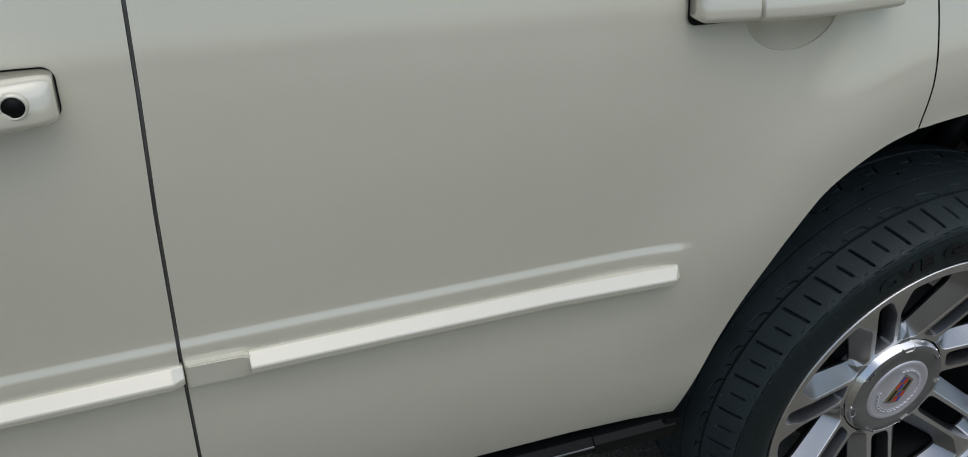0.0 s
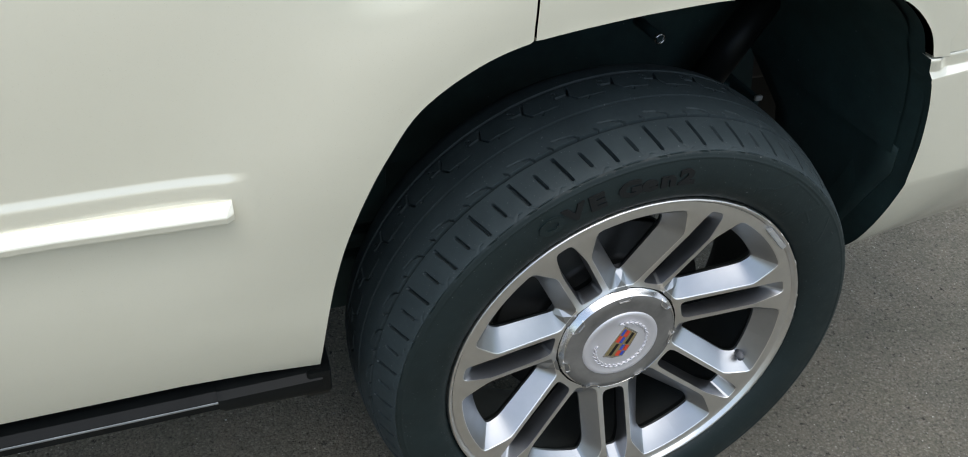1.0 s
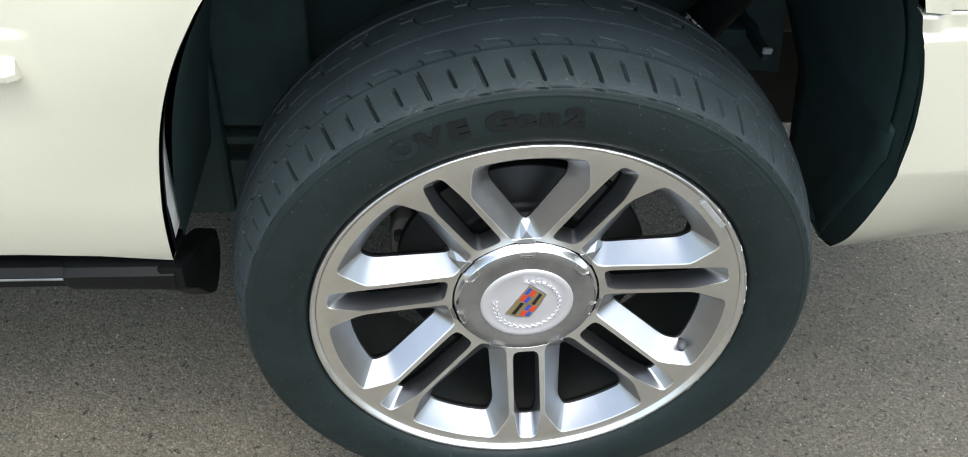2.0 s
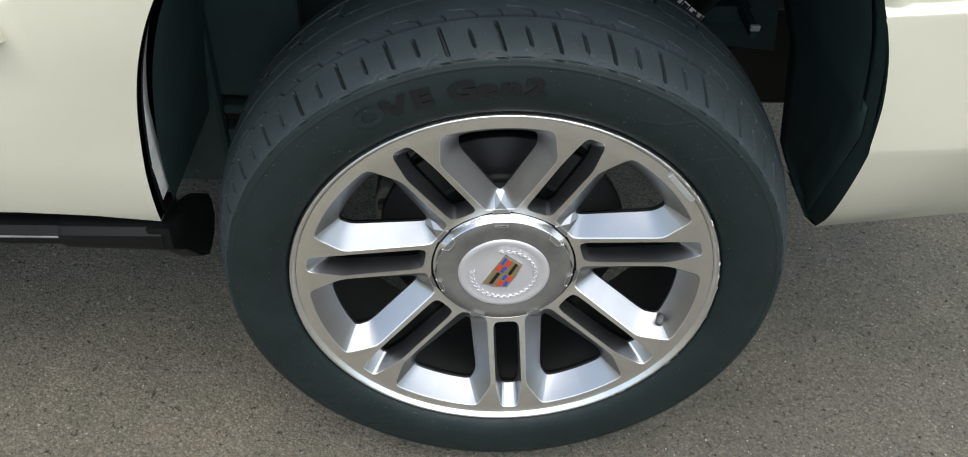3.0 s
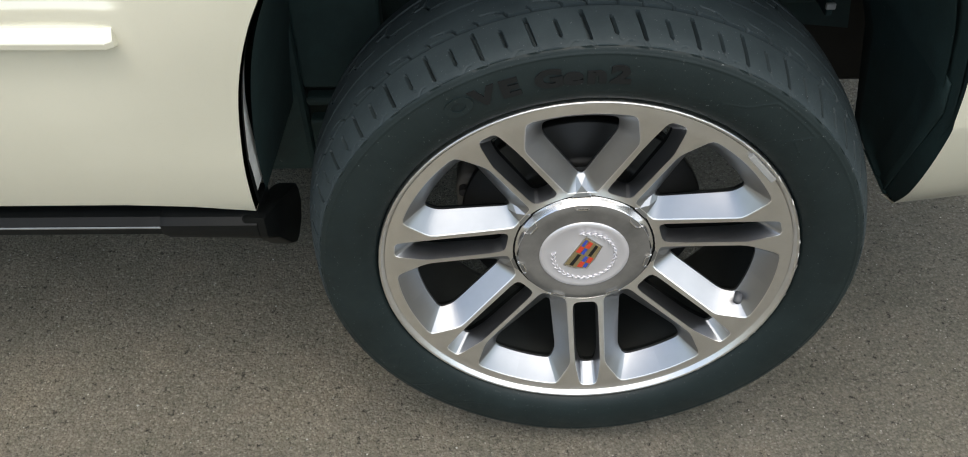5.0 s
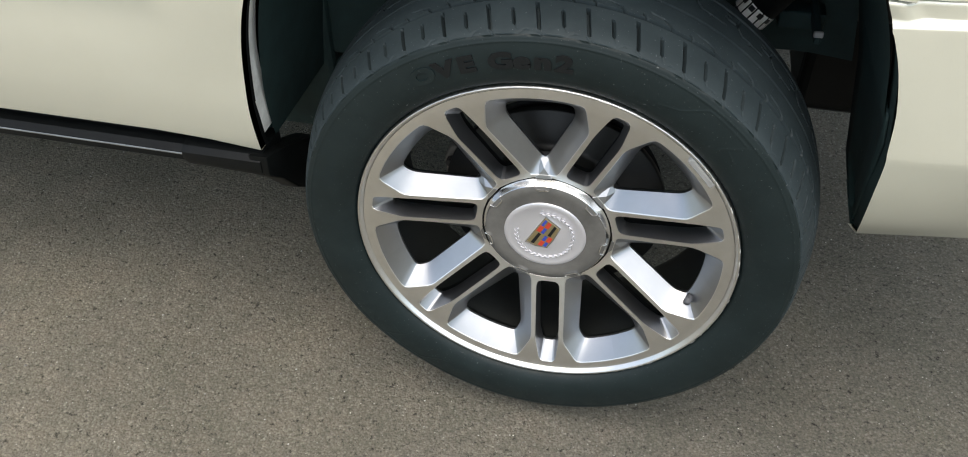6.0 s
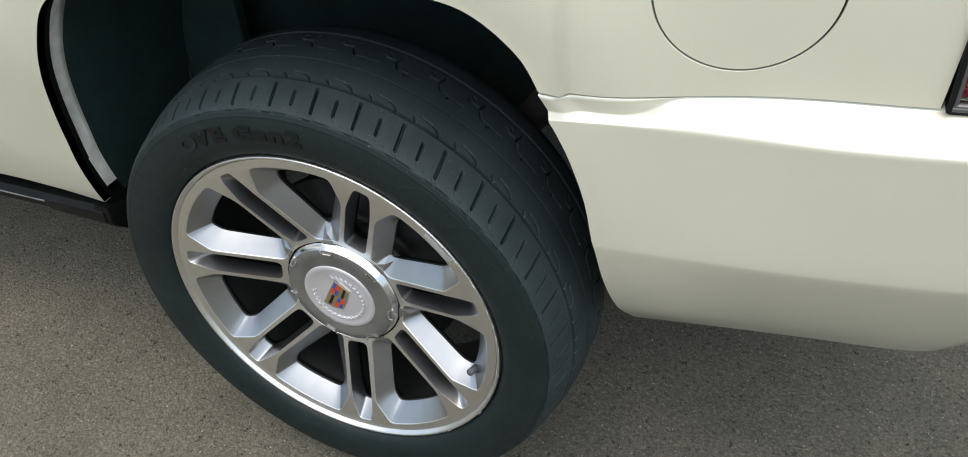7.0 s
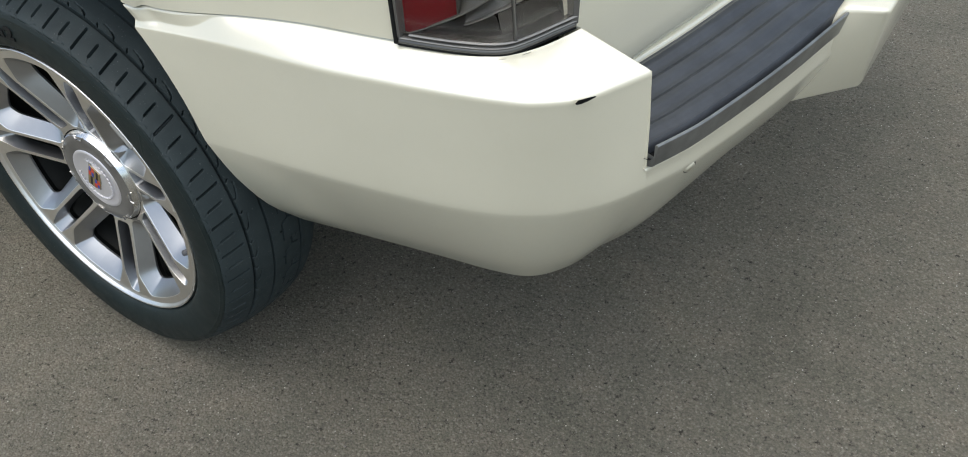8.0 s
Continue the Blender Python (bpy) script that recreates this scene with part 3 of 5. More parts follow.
# ---- rear bumper ----
SEAM = spline([(x, side(x, 0.849) + 0.001, 0.8465) for x in np.linspace(0.3565, 0.752, 28)] + [(0.822, 0.075, 0.8465), (0.88, 0.088, 0.8465), (0.913, 0.129, 0.846), (0.935, 0.192, 0.846)], 8)
SHELF = spline([(0.369, -0.018, 0.817), (0.45, -0.006, 0.817), (0.558, 0.004, 0.817), (0.658, 0.010, 0.817), (0.748, 0.021, 0.817), (0.829, 0.033, 0.817), (0.903, 0.049, 0.816), (0.943, 0.063, 0.816), (0.984, 0.096, 0.815), (1.005, 0.138, 0.814), (1.027, 0.192, 0.812)], 8)
BEVEL = spline([(0.418, 0.0, 0.635), (0.50, 0.006, 0.635), (0.61, 0.015, 0.635), (0.72, 0.028, 0.635), (0.83, 0.046, 0.635), (0.90, 0.068, 0.635), (0.95, 0.097, 0.635), (0.985, 0.132, 0.635), (1.005, 0.16, 0.635), (1.026, 0.20, 0.635)], 8)
FOOT = spline([(0.451, 0.119, 0.411), (0.577, 0.138, 0.411), (0.692, 0.154, 0.411), (0.80, 0.168, 0.411), (0.858, 0.186, 0.412), (0.898, 0.230, 0.416), (0.92, 0.285, 0.422)], 8)


def even(line, n):
    d = np.r_[0, np.cumsum([math.dist(a, b) for a, b in zip(line, line[1:])])]
    t = np.linspace(0, d[-1], n)
    a = np.array(line)
    return np.stack([np.interp(t, d, a[:, k]) for k in range(a.shape[1])], 1)


NB = 90
L0, L1, L2, L3 = (even(c, NB) for c in (SEAM, SHELF, BEVEL, FOOT))


def bumper_column(p0, p1, p2, p3):
    """A rounded section from the seam down to the foot."""
    along = Vector((p3.x - p2.x, p3.y - p2.y, 0))
    swell = Vector((-along.x, -along.y, 0)).normalized() * (0.009 + 0.010 * smoothstep(0.62, 0.46, p2.x)) + Vector((0, 0, -0.002))
    flat = smoothstep(0.445, 0.55, p1.x)
    c = p0 + Vector(((p1.x - p0.x) * 0.78, 0.0045, -0.0195)) * (1 - flat) + Vector((0, 0, -0.0008))
    key = [p0, p0 + (c - p0) * 0.88, c + (p1 - c) * 0.10, c + (p1 - c) * 0.45, c + (p1 - c) * 0.78, c + (p1 - c) * 0.95, p1 + (p2 - p1) * 0.02, p1 + (p2 - p1) * 0.08, p1 + (p2 - p1) * 0.30, p1 + (p2 - p1) * 0.62, p2 + (p1 - p2) * 0.06, p2 + (p3 - p2) * 0.05 + swell * 0.15, p2 + (p3 - p2) * 0.35 + swell * 0.85, p2 + (p3 - p2) * 0.68 + swell, p3 + (p2 - p3) * 0.06 + swell * 0.25]
    near = 0.008 * smoothstep(0.47, 0.37, p1.x)
    for k, share in ((7, 0.35), (8, 1.0), (9, 1.0)):
        key[k] = key[k] + Vector((near * share, 0, 0))
    return spline([tuple(k) for k in key] + [tuple(p3)], 3)


rows = []
for k in range(NB):
    ps = [Vector(L[k]) for L in (L0, L1, L2, L3)]
    col = bumper_column(*ps)
    last = ps[3] + Vector((-0.01, 0.02, 0.0))
    col.append(tuple(last))
    tuck = 1.0 if k < NB - 24 else 0.0
    rows.append([tuple(ps[0] + Vector((0.003, 0.02, 0.0)) * tuck)] + col)
v, f = loft(rows, flip=True)
edge_rows = [[(x + 0.003, y + 0.0015, z), (x + 0.004, y + 0.05, z), (x + 0.006, y + 0.11, z)] for x, y, z in rows[0][1:]]
rear_bumper = mesh_part("rear_bumper", v, f, PAINT, car, "pearl-white rear bumper corner with a chipped edge")

v, f = loft(edge_rows)
mesh_part("arch_edge_liner", v, f, LINER, rear_bumper)
CENTRE = 0.98


def mirrored(line):
    return line + [(p[0], 2 * CENTRE - p[1], p[2]) for p in line[::-1][1:]]


BOW = [(1.028, 0.192), (1.055, 0.26), (1.074, 0.33), (1.093, 0.41), (1.1115, 0.50), (1.127, 0.59), (1.140, 0.67), (1.150, 0.77), (1.155, 0.98)]
rear_rows = []
section = [p for p in bumper_column(*[Vector(L[-1]) for L in (L0, L1, L2, L3)]) if p[2] < 0.664]
section = [(0.985, 0.20, 0.671), (1.024, 0.1925, 0.6705), (1.027, 0.193, 0.667)] + section + [(section[-1][0] - 0.04, section[-1][1] + 0.03, section[-1][2] + 0.005)]
for sx, sy, sz in section:
    line = []
    for x, y in BOW:
        fade = max(0.0, 1 - (y - 0.192) / 0.5)
        rise = smoothstep(0.22, 0.46, y)
        lift = 0.090 * rise * min(1.0, max(0.0, (0.635 - sz) / 0.21))
        line.append((x + (sx - 1.028) * (1 - 0.42 * rise), y + (sy - 0.192) * fade, sz + lift))
    rear_rows.append(spline(mirrored(line), 6))
v, f = loft(rear_rows, flip=False)
mesh_part("bumper_rear_face", v, f, PAINT, rear_bumper, "lower rear face of the bumper under the step")
# step side wall
sw = [tuple(L1[-1]), (1.0285, 0.1935, 0.74), (1.028, 0.1935, 0.672), (0.92, 0.1935, 0.672), (0.90, 0.1935, 0.85), tuple(L0[-1])]
mesh_part("bumper_step_wall", sw, [tuple(range(6))], PAINT, rear_bumper, "", False)
# ribbed pad
rows = []
nr = 92
for k in range(nr):
    w = k / 96
    w = min(w, 0.908)
    ribs = 0.0056 * smoothstep(-1.05, 0.9, -math.cos(2 * math.pi * w * 4.4)) if k < nr - 1 else -0.030
    line = [(x + 0.006 - 0.158 * (1 - w), y, 0.7045 + ribs + 0.004 * (1 - w)) for x, y in BOW]
    rows.append(spline(mirrored(line), 4))
v, f = loft(rows, flip=True)
mesh_part("step_pad", v, f, PAD, rear_bumper, "dark blue-grey ribbed rubber step pad")
# the gap's shade is put into this black strip's colour
rows = [spline(mirrored([(x + dx, y, 0.686) for x, y in BOW]), 4) for dx in (-0.014, 0.0035)]
v, f = loft(rows, flip=True)
mesh_part("step_gap", v, f, GASKET, rear_bumper, "black strip in place of the shaded gap between pad and edge strip")
rows = []
for dx, z in ((0.0055, 0.690), (0.0060, 0.7070), (0.0072, 0.7080), (0.0092, 0.7078), (0.0105, 0.7062), (0.0040, 0.6735), (-0.02, 0.671), (-0.02, 0.700)):
    rows.append(spline(mirrored([(x + dx, y, z) for x, y in [(1.0300, 0.1965)] + BOW[1:]]), 6))
v, f = loft(rows, flip=False)
n = len(rows[0])
f += [tuple(k * n for k in range(8))[::-1]]
strip = mesh_part("step_edge_strip", v, f, STRIP, rear_bumper, "brushed grey edge strip of the step")
strip.data.set_sharp_from_angle(angle=radians(30))
rows = [spline(mirrored([(x + dx, y, z) for x, y in BOW]), 4) for dx, z in ((-0.151, 0.706), (-0.1515, 0.7145), (-0.156, 0.7165), (-0.176, 0.7175), (-0.21, 0.7175))]
v, f = loft(rows)
mesh_part("sill_strip", v, f, PAINT, rear_bumper, "narrow painted ledge between the pad and the tailgate")
# parking sensor
part("sensor_ring", tube_bm((1.045, 0.285, 0.628), (1.0535, 0.2808, 0.6262), 0.0106, 28), GASKET, rear_bumper, "dark ring round the sensor", True)
part("parking_sensor", tube_bm((1.045, 0.285, 0.628), (1.0547, 0.2804, 0.6261), 0.0098, 28, bevel=0.0012), PAINT, rear_bumper, "round parking sensor", True)
# paint chip
chip = [(0.977, 0.0855, 0.8135), (0.981, 0.0880, 0.8190), (0.986, 0.0945, 0.8192), (0.991, 0.1035, 0.8185), (0.997, 0.1120, 0.8180), (0.999, 0.1150, 0.8160), (0.994, 0.1085, 0.8135), (0.989, 0.1000, 0.8118), (0.983, 0.0920, 0.8105), (0.978, 0.0870, 0.8105)]
chip = [(0.988 + (x - 0.988) * 0.72 + 0.003, 0.099 + (y - 0.099) * 0.72 - 0.003, 0.8155 + (z - 0.815) * 0.72) for x, y, z in chip]
mesh_part("paint_chip", chip, [tuple(range(10))], BLACK, rear_bumper, "dark chip in the bumper's edge", False)
# two short scratches under the lamp
for a, b in (((0.8857, 0.0827), (0.8930, 0.0895)), ((0.9050, 0.1048), (0.9108, 0.1157))):
    d = (Vector(b) - Vector(a)).normalized() * 0.0004
    mesh_part("scratch", [(a[0] - d.y, a[1] + d.x, 0.8462), (b[0] - d.y, b[1] + d.x, 0.8462), (b[0] + d.y, b[1] - d.x, 0.8462), (a[0] + d.y, a[1] - d.x, 0.8462)], [(0, 1, 2, 3)], STEEL, rear_bumper, "short dark scratch", False)
# centre block of the bumper
bm = bmesh.new()
top = [(1.136, 0.648), (1.203, 0.658), (1.203, 2 * CENTRE - 0.658), (1.136, 2 * CENTRE - 0.648)]
low = [(1.00, 0.572), (1.169, 0.770), (1.169, 2 * CENTRE - 0.770), (1.00, 2 * CENTRE - 0.572)]
hi = [bm.verts.new((x, y, 0.716)) for x, y in top]
lo = [bm.verts.new((x, y, 0.517)) for x, y in low]
bm.faces.new(hi)
bm.faces.new(lo[::-1])
for k in range(4):
    bm.faces.new((lo[k], lo[(k + 1) % 4], hi[(k + 1) % 4], hi[k]))
bmesh.ops.recalc_face_normals(bm, faces=bm.faces)
bmesh.ops.bevel(bm, geom=list(bm.edges), offset=0.010, segments=3, affect="EDGES", profile=0.5)
part("bumper_centre_block", bm, PAINT, rear_bumper, "pearl-white centre block of the bumper", True)
# far corner, plain
part("bumper_corner", box_bm((0.45, 1.775, 0.42), (1.02, 1.95, 0.83), 0.06, 4), PAINT, car, "", True)

# ---- tailgate ----
rows = []
for dx, z in ((0.0, 0.70), (0.0, 0.722), (0.008, 0.726), (0.012, 0.735), (0.010, 0.76), (0.0, 0.95), (-0.02, 1.15), (-0.06, 1.32)):
    rows.append(spline(mirrored([(0.905 + dx, 0.19, z), (0.93 + dx, 0.385, z), (0.968 + dx, 0.62, z), (0.985 + dx, 0.98, z)]), 6))
v, f = loft(rows, flip=True)
mesh_part("tailgate", v, f, PAINT, car, "pearl-white tailgate lower panel")

# ---- tail lamp ----
LAMP = spline([(0.760, 0.060), (0.80, 0.066), (0.84, 0.074), (0.872, 0.084), (0.893, 0.098), (0.906, 0.122), (0.918, 0.155), (0.930, 0.188)], 6)


def lean(k, z):
    """The lamp's inner end leans outwards as it rises."""
    return 0.16 * min(max(z - 0.852, 0.0), 0.15) * smoothstep(0.78, 1.0, k / (len(LAMP) - 1))


def lamp_wall(name, z0, z1, offset, mat, label="", a=0, b=None, solid=None):
    b = len(LAMP) if b is None else b
    out = []
    for k in range(a, b):
        p, q = LAMP[max(0, k - 1)], LAMP[min(len(LAMP) - 1, k + 1)]
        t = Vector((q[0] - p[0], q[1] - p[1])).normalized()
        out.append((LAMP[k][0] - t.y * offset, LAMP[k][1] + t.x * offset))
    rows = [[(x, y + lean(a + k, z), z) for k, (x, y) in enumerate(out)] for z in (z0, z0 + 0.03, z0 + 0.07, z0 + 0.11, z0 + 0.15, z1)]
    v, f = loft(rows)
    ob = mesh_part(name, v, f, mat, car if solid is None else solid, label)
    return ob


tail_lamp = lamp_wall("tail_lamp", 0.852, 1.30, 0.055, DARKCHROME, "tail lamp with red and clear sections behind a clear lens")
lens = lamp_wall("lamp_lens", 0.862, 1.30, 0.002, LENS, "clear outer lens", solid=tail_lamp)
s = lens.modifiers.new("thickness", "SOLIDIFY")
s.thickness = 0.003
lens.visible_shadow = False


def lamp_rows(levels, a=0, b=None):
    """Rows along the lamp's plan: each level is (offset inwards, z)."""
    b = len(LAMP) if b is None else b
    rows = []
    for off, z in levels:
        row = []
        for k in range(a, b):
            p, q = LAMP[max(0, k - 1)], LAMP[min(len(LAMP) - 1, k + 1)]
            t = Vector((q[0] - p[0], q[1] - p[1])).normalized()
            row.append((LAMP[k][0] - t.y * off, LAMP[k][1] + t.x * off + lean(k, z), z))
        rows.append(row)
    return loft(rows)


v, f = lamp_rows(((0.01, 0.8450), (0.0009, 0.8455), (0.0006, 0.8462), (0.0010, 0.8472), (0.003, 0.8490), (0.012, 0.8490)))
mesh_part("lamp_gasket", v, f, GASKET, tail_lamp, "black rubber gasket")
v, f = lamp_rows(((0.012, 0.8470), (0.0015, 0.8474), (-0.0002, 0.8500), (0.0008, 0.8530), (0.0018, 0.8535), (0.0006, 0.8545), (0.0004, 0.8560), (0.0022, 0.8575), (0.010, 0.8570)))
mesh_part("lens_rim", v, f, LENSRIM, tail_lamp, "pale moulded lens rim")
v, f = lamp_rows(((0.004, 0.862), (0.020, 0.866), (0.055, 0.872)))
mesh_part("lamp_floor", v, f, SMOKE, tail_lamp, "smoked chamber floor")
part("lamp_side_frame", box_bm((0.7565, 0.0580, 0.848), (0.7618, 0.13, 1.30), 0.001), GASKET, tail_lamp)
part("lens_side_rim", box_bm((0.7620, 0.0592, 0.8570), (0.7660, 0.075, 1.30), 0.0008), LENSRIM, tail_lamp)
k_ = 26
part("lens_ridge", tube_bm((LAMP[k_][0] - 0.002, LAMP[k_][1] + 0.001, 0.862), (LAMP[k_][0] - 0.002, LAMP[k_][1] + 0.001, 1.28), 0.0028, 12), LENSRIM, tail_lamp, "", True)


def lamp_point(k, off):
    p, q = LAMP[max(0, k - 1)], LAMP[min(len(LAMP) - 1, k + 1)]
    t = Vector((q[0] - p[0], q[1] - p[1])).normalized()
    return LAMP[k][0] - t.y * off, LAMP[k][1] + t.x * off


LAST = len(LAMP) - 1
rows = [[(x, y - 0.001 + lean(LAST, z), z) for x, y in (lamp_point(LAST, off) for off in (0.004, 0.020, 0.056))] for z in (0.858, 0.90, 0.95, 1.002, 1.30)]
v, f = loft(rows)
mesh_part("lamp_end_wall", v, f, FROSTED, tail_lamp, "pale frosted end wall", False)
DIVIDER = [(0.0, 0.857), (0.065, 0.862), (0.185, 0.8775), (0.30, 0.892), (0.38, 0.9035), (0.46, 0.914), (0.59, 0.9295), (0.73, 0.936), (1.0, 0.94)]
LOWER_LINE = [(0.0, 0.862), (0.33, 0.882), (0.5, 0.8975), (0.65, 0.904), (0.73, 0.906), (1.0, 0.907)]
SHELF_LINE = [(0.0, 0.934), (1.0, 0.934)]
rows = [[(*lamp_point(k, off), interp(k / LAST, DIVIDER) + 0.001 if low else 1.30) for k in range(1, 13)] for off, low in ((0.045, 1), (0.012, 1), (0.012, 0))]
v, f = loft(rows)
mesh_part("red_reflector", v, f, RED, tail_lamp, "deep red reflector")
rows = [[(*lamp_point(12, off), z) for off in (0.0095, 0.013, 0.050)] for z in (0.892, 0.95, 1.30)]
v, f = loft(rows)
trim = mesh_part("reflector_trim", v, f, FROSTED, tail_lamp, "silver upright beside the red reflector")
s = trim.modifiers.new("thickness", "SOLIDIFY")
s.thickness = 0.0028
for curve, start, end, depth in ((DIVIDER, 0, 31, 0.030), (LOWER_LINE, 13, 31, 0.020), (SHELF_LINE, 12, 31, 0.034)):
    rows = []
    for off, dz in ((0.006, 0.0), (0.0055, 0.0010), (0.008, 0.0018), (depth, 0.0026)):
        rows.append([(*lamp_point(k, off), interp(k / LAST, curve) + dz) for k in range(start, end + 1)])
    v, f = loft(rows)
    ob = mesh_part("lamp_divider", v, f, FROSTED, tail_lamp, "curved silver divider")
    s = ob.modifiers.new("thickness", "SOLIDIFY")
    s.thickness = 0.0012
rows = [[(*lamp_point(k, off), interp(k / LAST, DIVIDER) + dz) for k in range(12, 32)] for off, dz in ((0.010, 0.002), (0.020, 0.012), (0.032, 0.052))]
v, f = loft(rows)
mesh_part("upper_reflector", v, f, FROSTED, tail_lamp, "frosted silver reflector")
rows = [[(*lamp_point(k, off), interp(k / LAST, LOWER_LINE) + dz) for k in range(13, 32)] for off, dz in ((0.010, 0.002), (0.016, 0.010), (0.022, 0.028))]
v, f = loft(rows)
mesh_part("lower_reflector", v, f, SMOKE, tail_lamp, "smoked reflector")
# thin pale beads stand in for highlight lines along the lens rim
for z0, z1, a in ((0.8612, 0.8620, 3), (0.8560, 0.8564, 1)):
    v, f = lamp_rows(((0.002, z0 - 0.0004), (-0.0012, z0), (-0.0012, z1), (0.002, z1 + 0.0004)), a)
    mesh_part("rim_glint", v, f, RIM_GLINT, tail_lamp, "thin pale bead in place of the lens rim's highlight")
rows = [[(LAMP[-1][0] + dx, LAMP[-1][1] + dy + lean(LAST, z), z) for dx, dy in ((-0.004, -0.004), (0.0006, -0.0012), (0.0012, 0.0015), (-0.002, 0.003))] for z in (0.853, 0.90, 0.95, 1.002, 1.30)]
v, f = loft(rows)
mesh_part("lens_edge", v, f, LENSRIM, tail_lamp, "dark lens edge")
v, f = revolve([(0.0, 0.005), (-0.012, 0.02), (-0.02, 0.032), (-0.022, 0.034)], 32)
mesh_part("reflector_bowl", v, f, CHROME, tail_lamp, "chrome reflector bowl", at=pose(0.885, 0.130, 0.985, 0, 0, 45))

# ---- body closing the car ----
part("body_core", box_bm((-1.95, 0.50, 0.55), (0.86, 1.90, 1.30), 0.03), LINER, car)
part("floor_pan", box_bm((-0.40, 0.56, 0.538), (0.84, 1.86, 0.548), 0.002), UNDER, car)
part("underbody", box_bm((-3.9, 0.16, 0.47), (-0.47, 1.86, 0.54), 0.01), UNDER, car)
part("inner_skirt", box_bm((-0.85, 0.297, 0.335), (-0.425, 0.33, 0.85), 0.01), LINER, car)
for z0, z1 in ((0.335, 0.438), (0.465, 0.481), (0.499, 0.85)):
    part("cross_link", box_bm((-0.424, 0.300, z0), (-0.29, 0.326, z1), 0.005), LINER, car)
part("rear_canister", box_bm((0.372, 0.46, 0.388), (0.84, 1.15, 0.60), 0.018, 3), BLACK, car, "black box behind the rear wheel")
part("fuel_tank", box_bm((-1.60, 0.45, 0.30), (-0.55, 1.50, 0.48), 0.03), LINER, car)
# two unseen boxes, added to block light passing under the car
part("unseen_spare_well", box_bm((0.42, 1.0, 0.33), (0.86, 1.78, 0.56), 0.06, 3), LINER, car, "", True)
part("unseen_far_board", box_bm((-2.5, 1.80, 0.36), (-0.46, 1.97, 0.47), 0.02), LINER, car)
part("body_side", box_bm((-1.90, 1.86, 0.48), (0.80, 1.96, 1.32), 0.05), PAINT, car)
part("front_body", box_bm((-4.02, 0.02, 0.48), (-1.91, 1.94, 1.24), 0.09, 4), PAINT, car, "", True)
rows = []
for z, inset, x0, x1 in ((1.30, 0.03, -2.15, 0.86), (1.34, 0.035, -2.12, 0.86), (1.78, 0.16, -1.62, 0.70), (1.86, 0.22, -1.50, 0.62), (1.89, 0.40, -1.30, 0.45)):
    ring = [(x0, inset + 0.06, z), (x0 + 0.06, inset, z), (x1 - 0.08, inset, z), (x1, inset + 0.08, z), (x1, 1.88 - inset, z), (x1 - 0.08, 1.96 - inset, z), (x0 + 0.06, 1.96 - inset, z), (x0, 1.90 - inset, z)]
    rows.append(ring)
v, f = loft(rows, closed=True, flip=True)
f.append(tuple(range(len(v) - 8, len(v))))
mesh_part("upper_body", v, f, PAINT, car, "", False)
part("frame_rail", box_bm((-1.8, 0.45, 0.42), (-0.30, 0.53, 0.56), 0.008), STEEL, car)
part("frame_rail", box_bm((-0.31, 0.45, 0.575), (0.95, 0.53, 0.69), 0.008), STEEL, car)
part("rear_axle", tube_bm((0, 0.12, 0.40), (0, 1.84, 0.40), 0.045, 24), STEEL, car, "", True)

# ---- the wheel ----
WZ = 0.40
PHASE = 4.13
HUB_AT = pose(0, 0, WZ)


RIDGE_END = 0.217


def dish(x, z):
    """The face's depth at a place of a spoke that points along x: a ridge that sinks to the hub, a flatter facet, the rim."""
    if math.hypot(x, z) >= 0.2612:
        return 0.0
    if x < RIDGE_END:
        return 0.0062 + (RIDGE_END - max(x, 0.097)) * 0.288
    return 0.0062 * min(1.0, max(0.0, (0.2575 - x) / (0.2575 - RIDGE_END)))


def barrel():
    prof = [(0.004, 0.2765), (0.02, 0.262), (0.05, 0.254), (0.12, 0.250), (0.17, 0.252), (0.195, 0.262), (0.205, 0.27), (0.205, 0.283), (0.18, 0.275), (0.05, 0.268), (0.0, 0.284)]
    return revolve(prof, 120)


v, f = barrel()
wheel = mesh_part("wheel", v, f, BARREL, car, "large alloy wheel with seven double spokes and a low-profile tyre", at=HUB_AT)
# rim lip
v, f = revolve([(0.001, 0.2755), (-0.0015, 0.2775), (-0.0055, 0.2795), (-0.007, 0.2815), (-0.0065, 0.2832), (-0.003, 0.2840), (0.01, 0.2835)], 160)
mesh_part("rim_lip", v, f, MACHINED, wheel, "machined rim lip with kerb scuffs")

SP = 360 / 7


def polar(u, v, ang):
    a = radians(ang)
    return (u * math.cos(a) - v * math.sin(a), u * math.sin(a) + v * math.cos(a))


def line_pts(a, b, n):
    return [tuple(p + (q - p) * k / n for p, q in zip(a, b)) for k in range(n)]


def arc_pts(r, a0, a1, n):
    return [(r * math.cos(radians(a0 + (a1 - a0) * k / n)), r * math.sin(radians(a0 + (a1 - a0) * k / n))) for k in range(n)]


def soften(loop, times):
    for _ in range(times):
        loop = [tuple(0.25 * a + 0.5 * b + 0.25 * c for a, b, c in zip(loop[k - 1], loop[k], loop[(k + 1) % len(loop)])) for k in range(len(loop))]
    return loop


def ang_of(p):
    return math.degrees(math.atan2(p[1], p[0]))


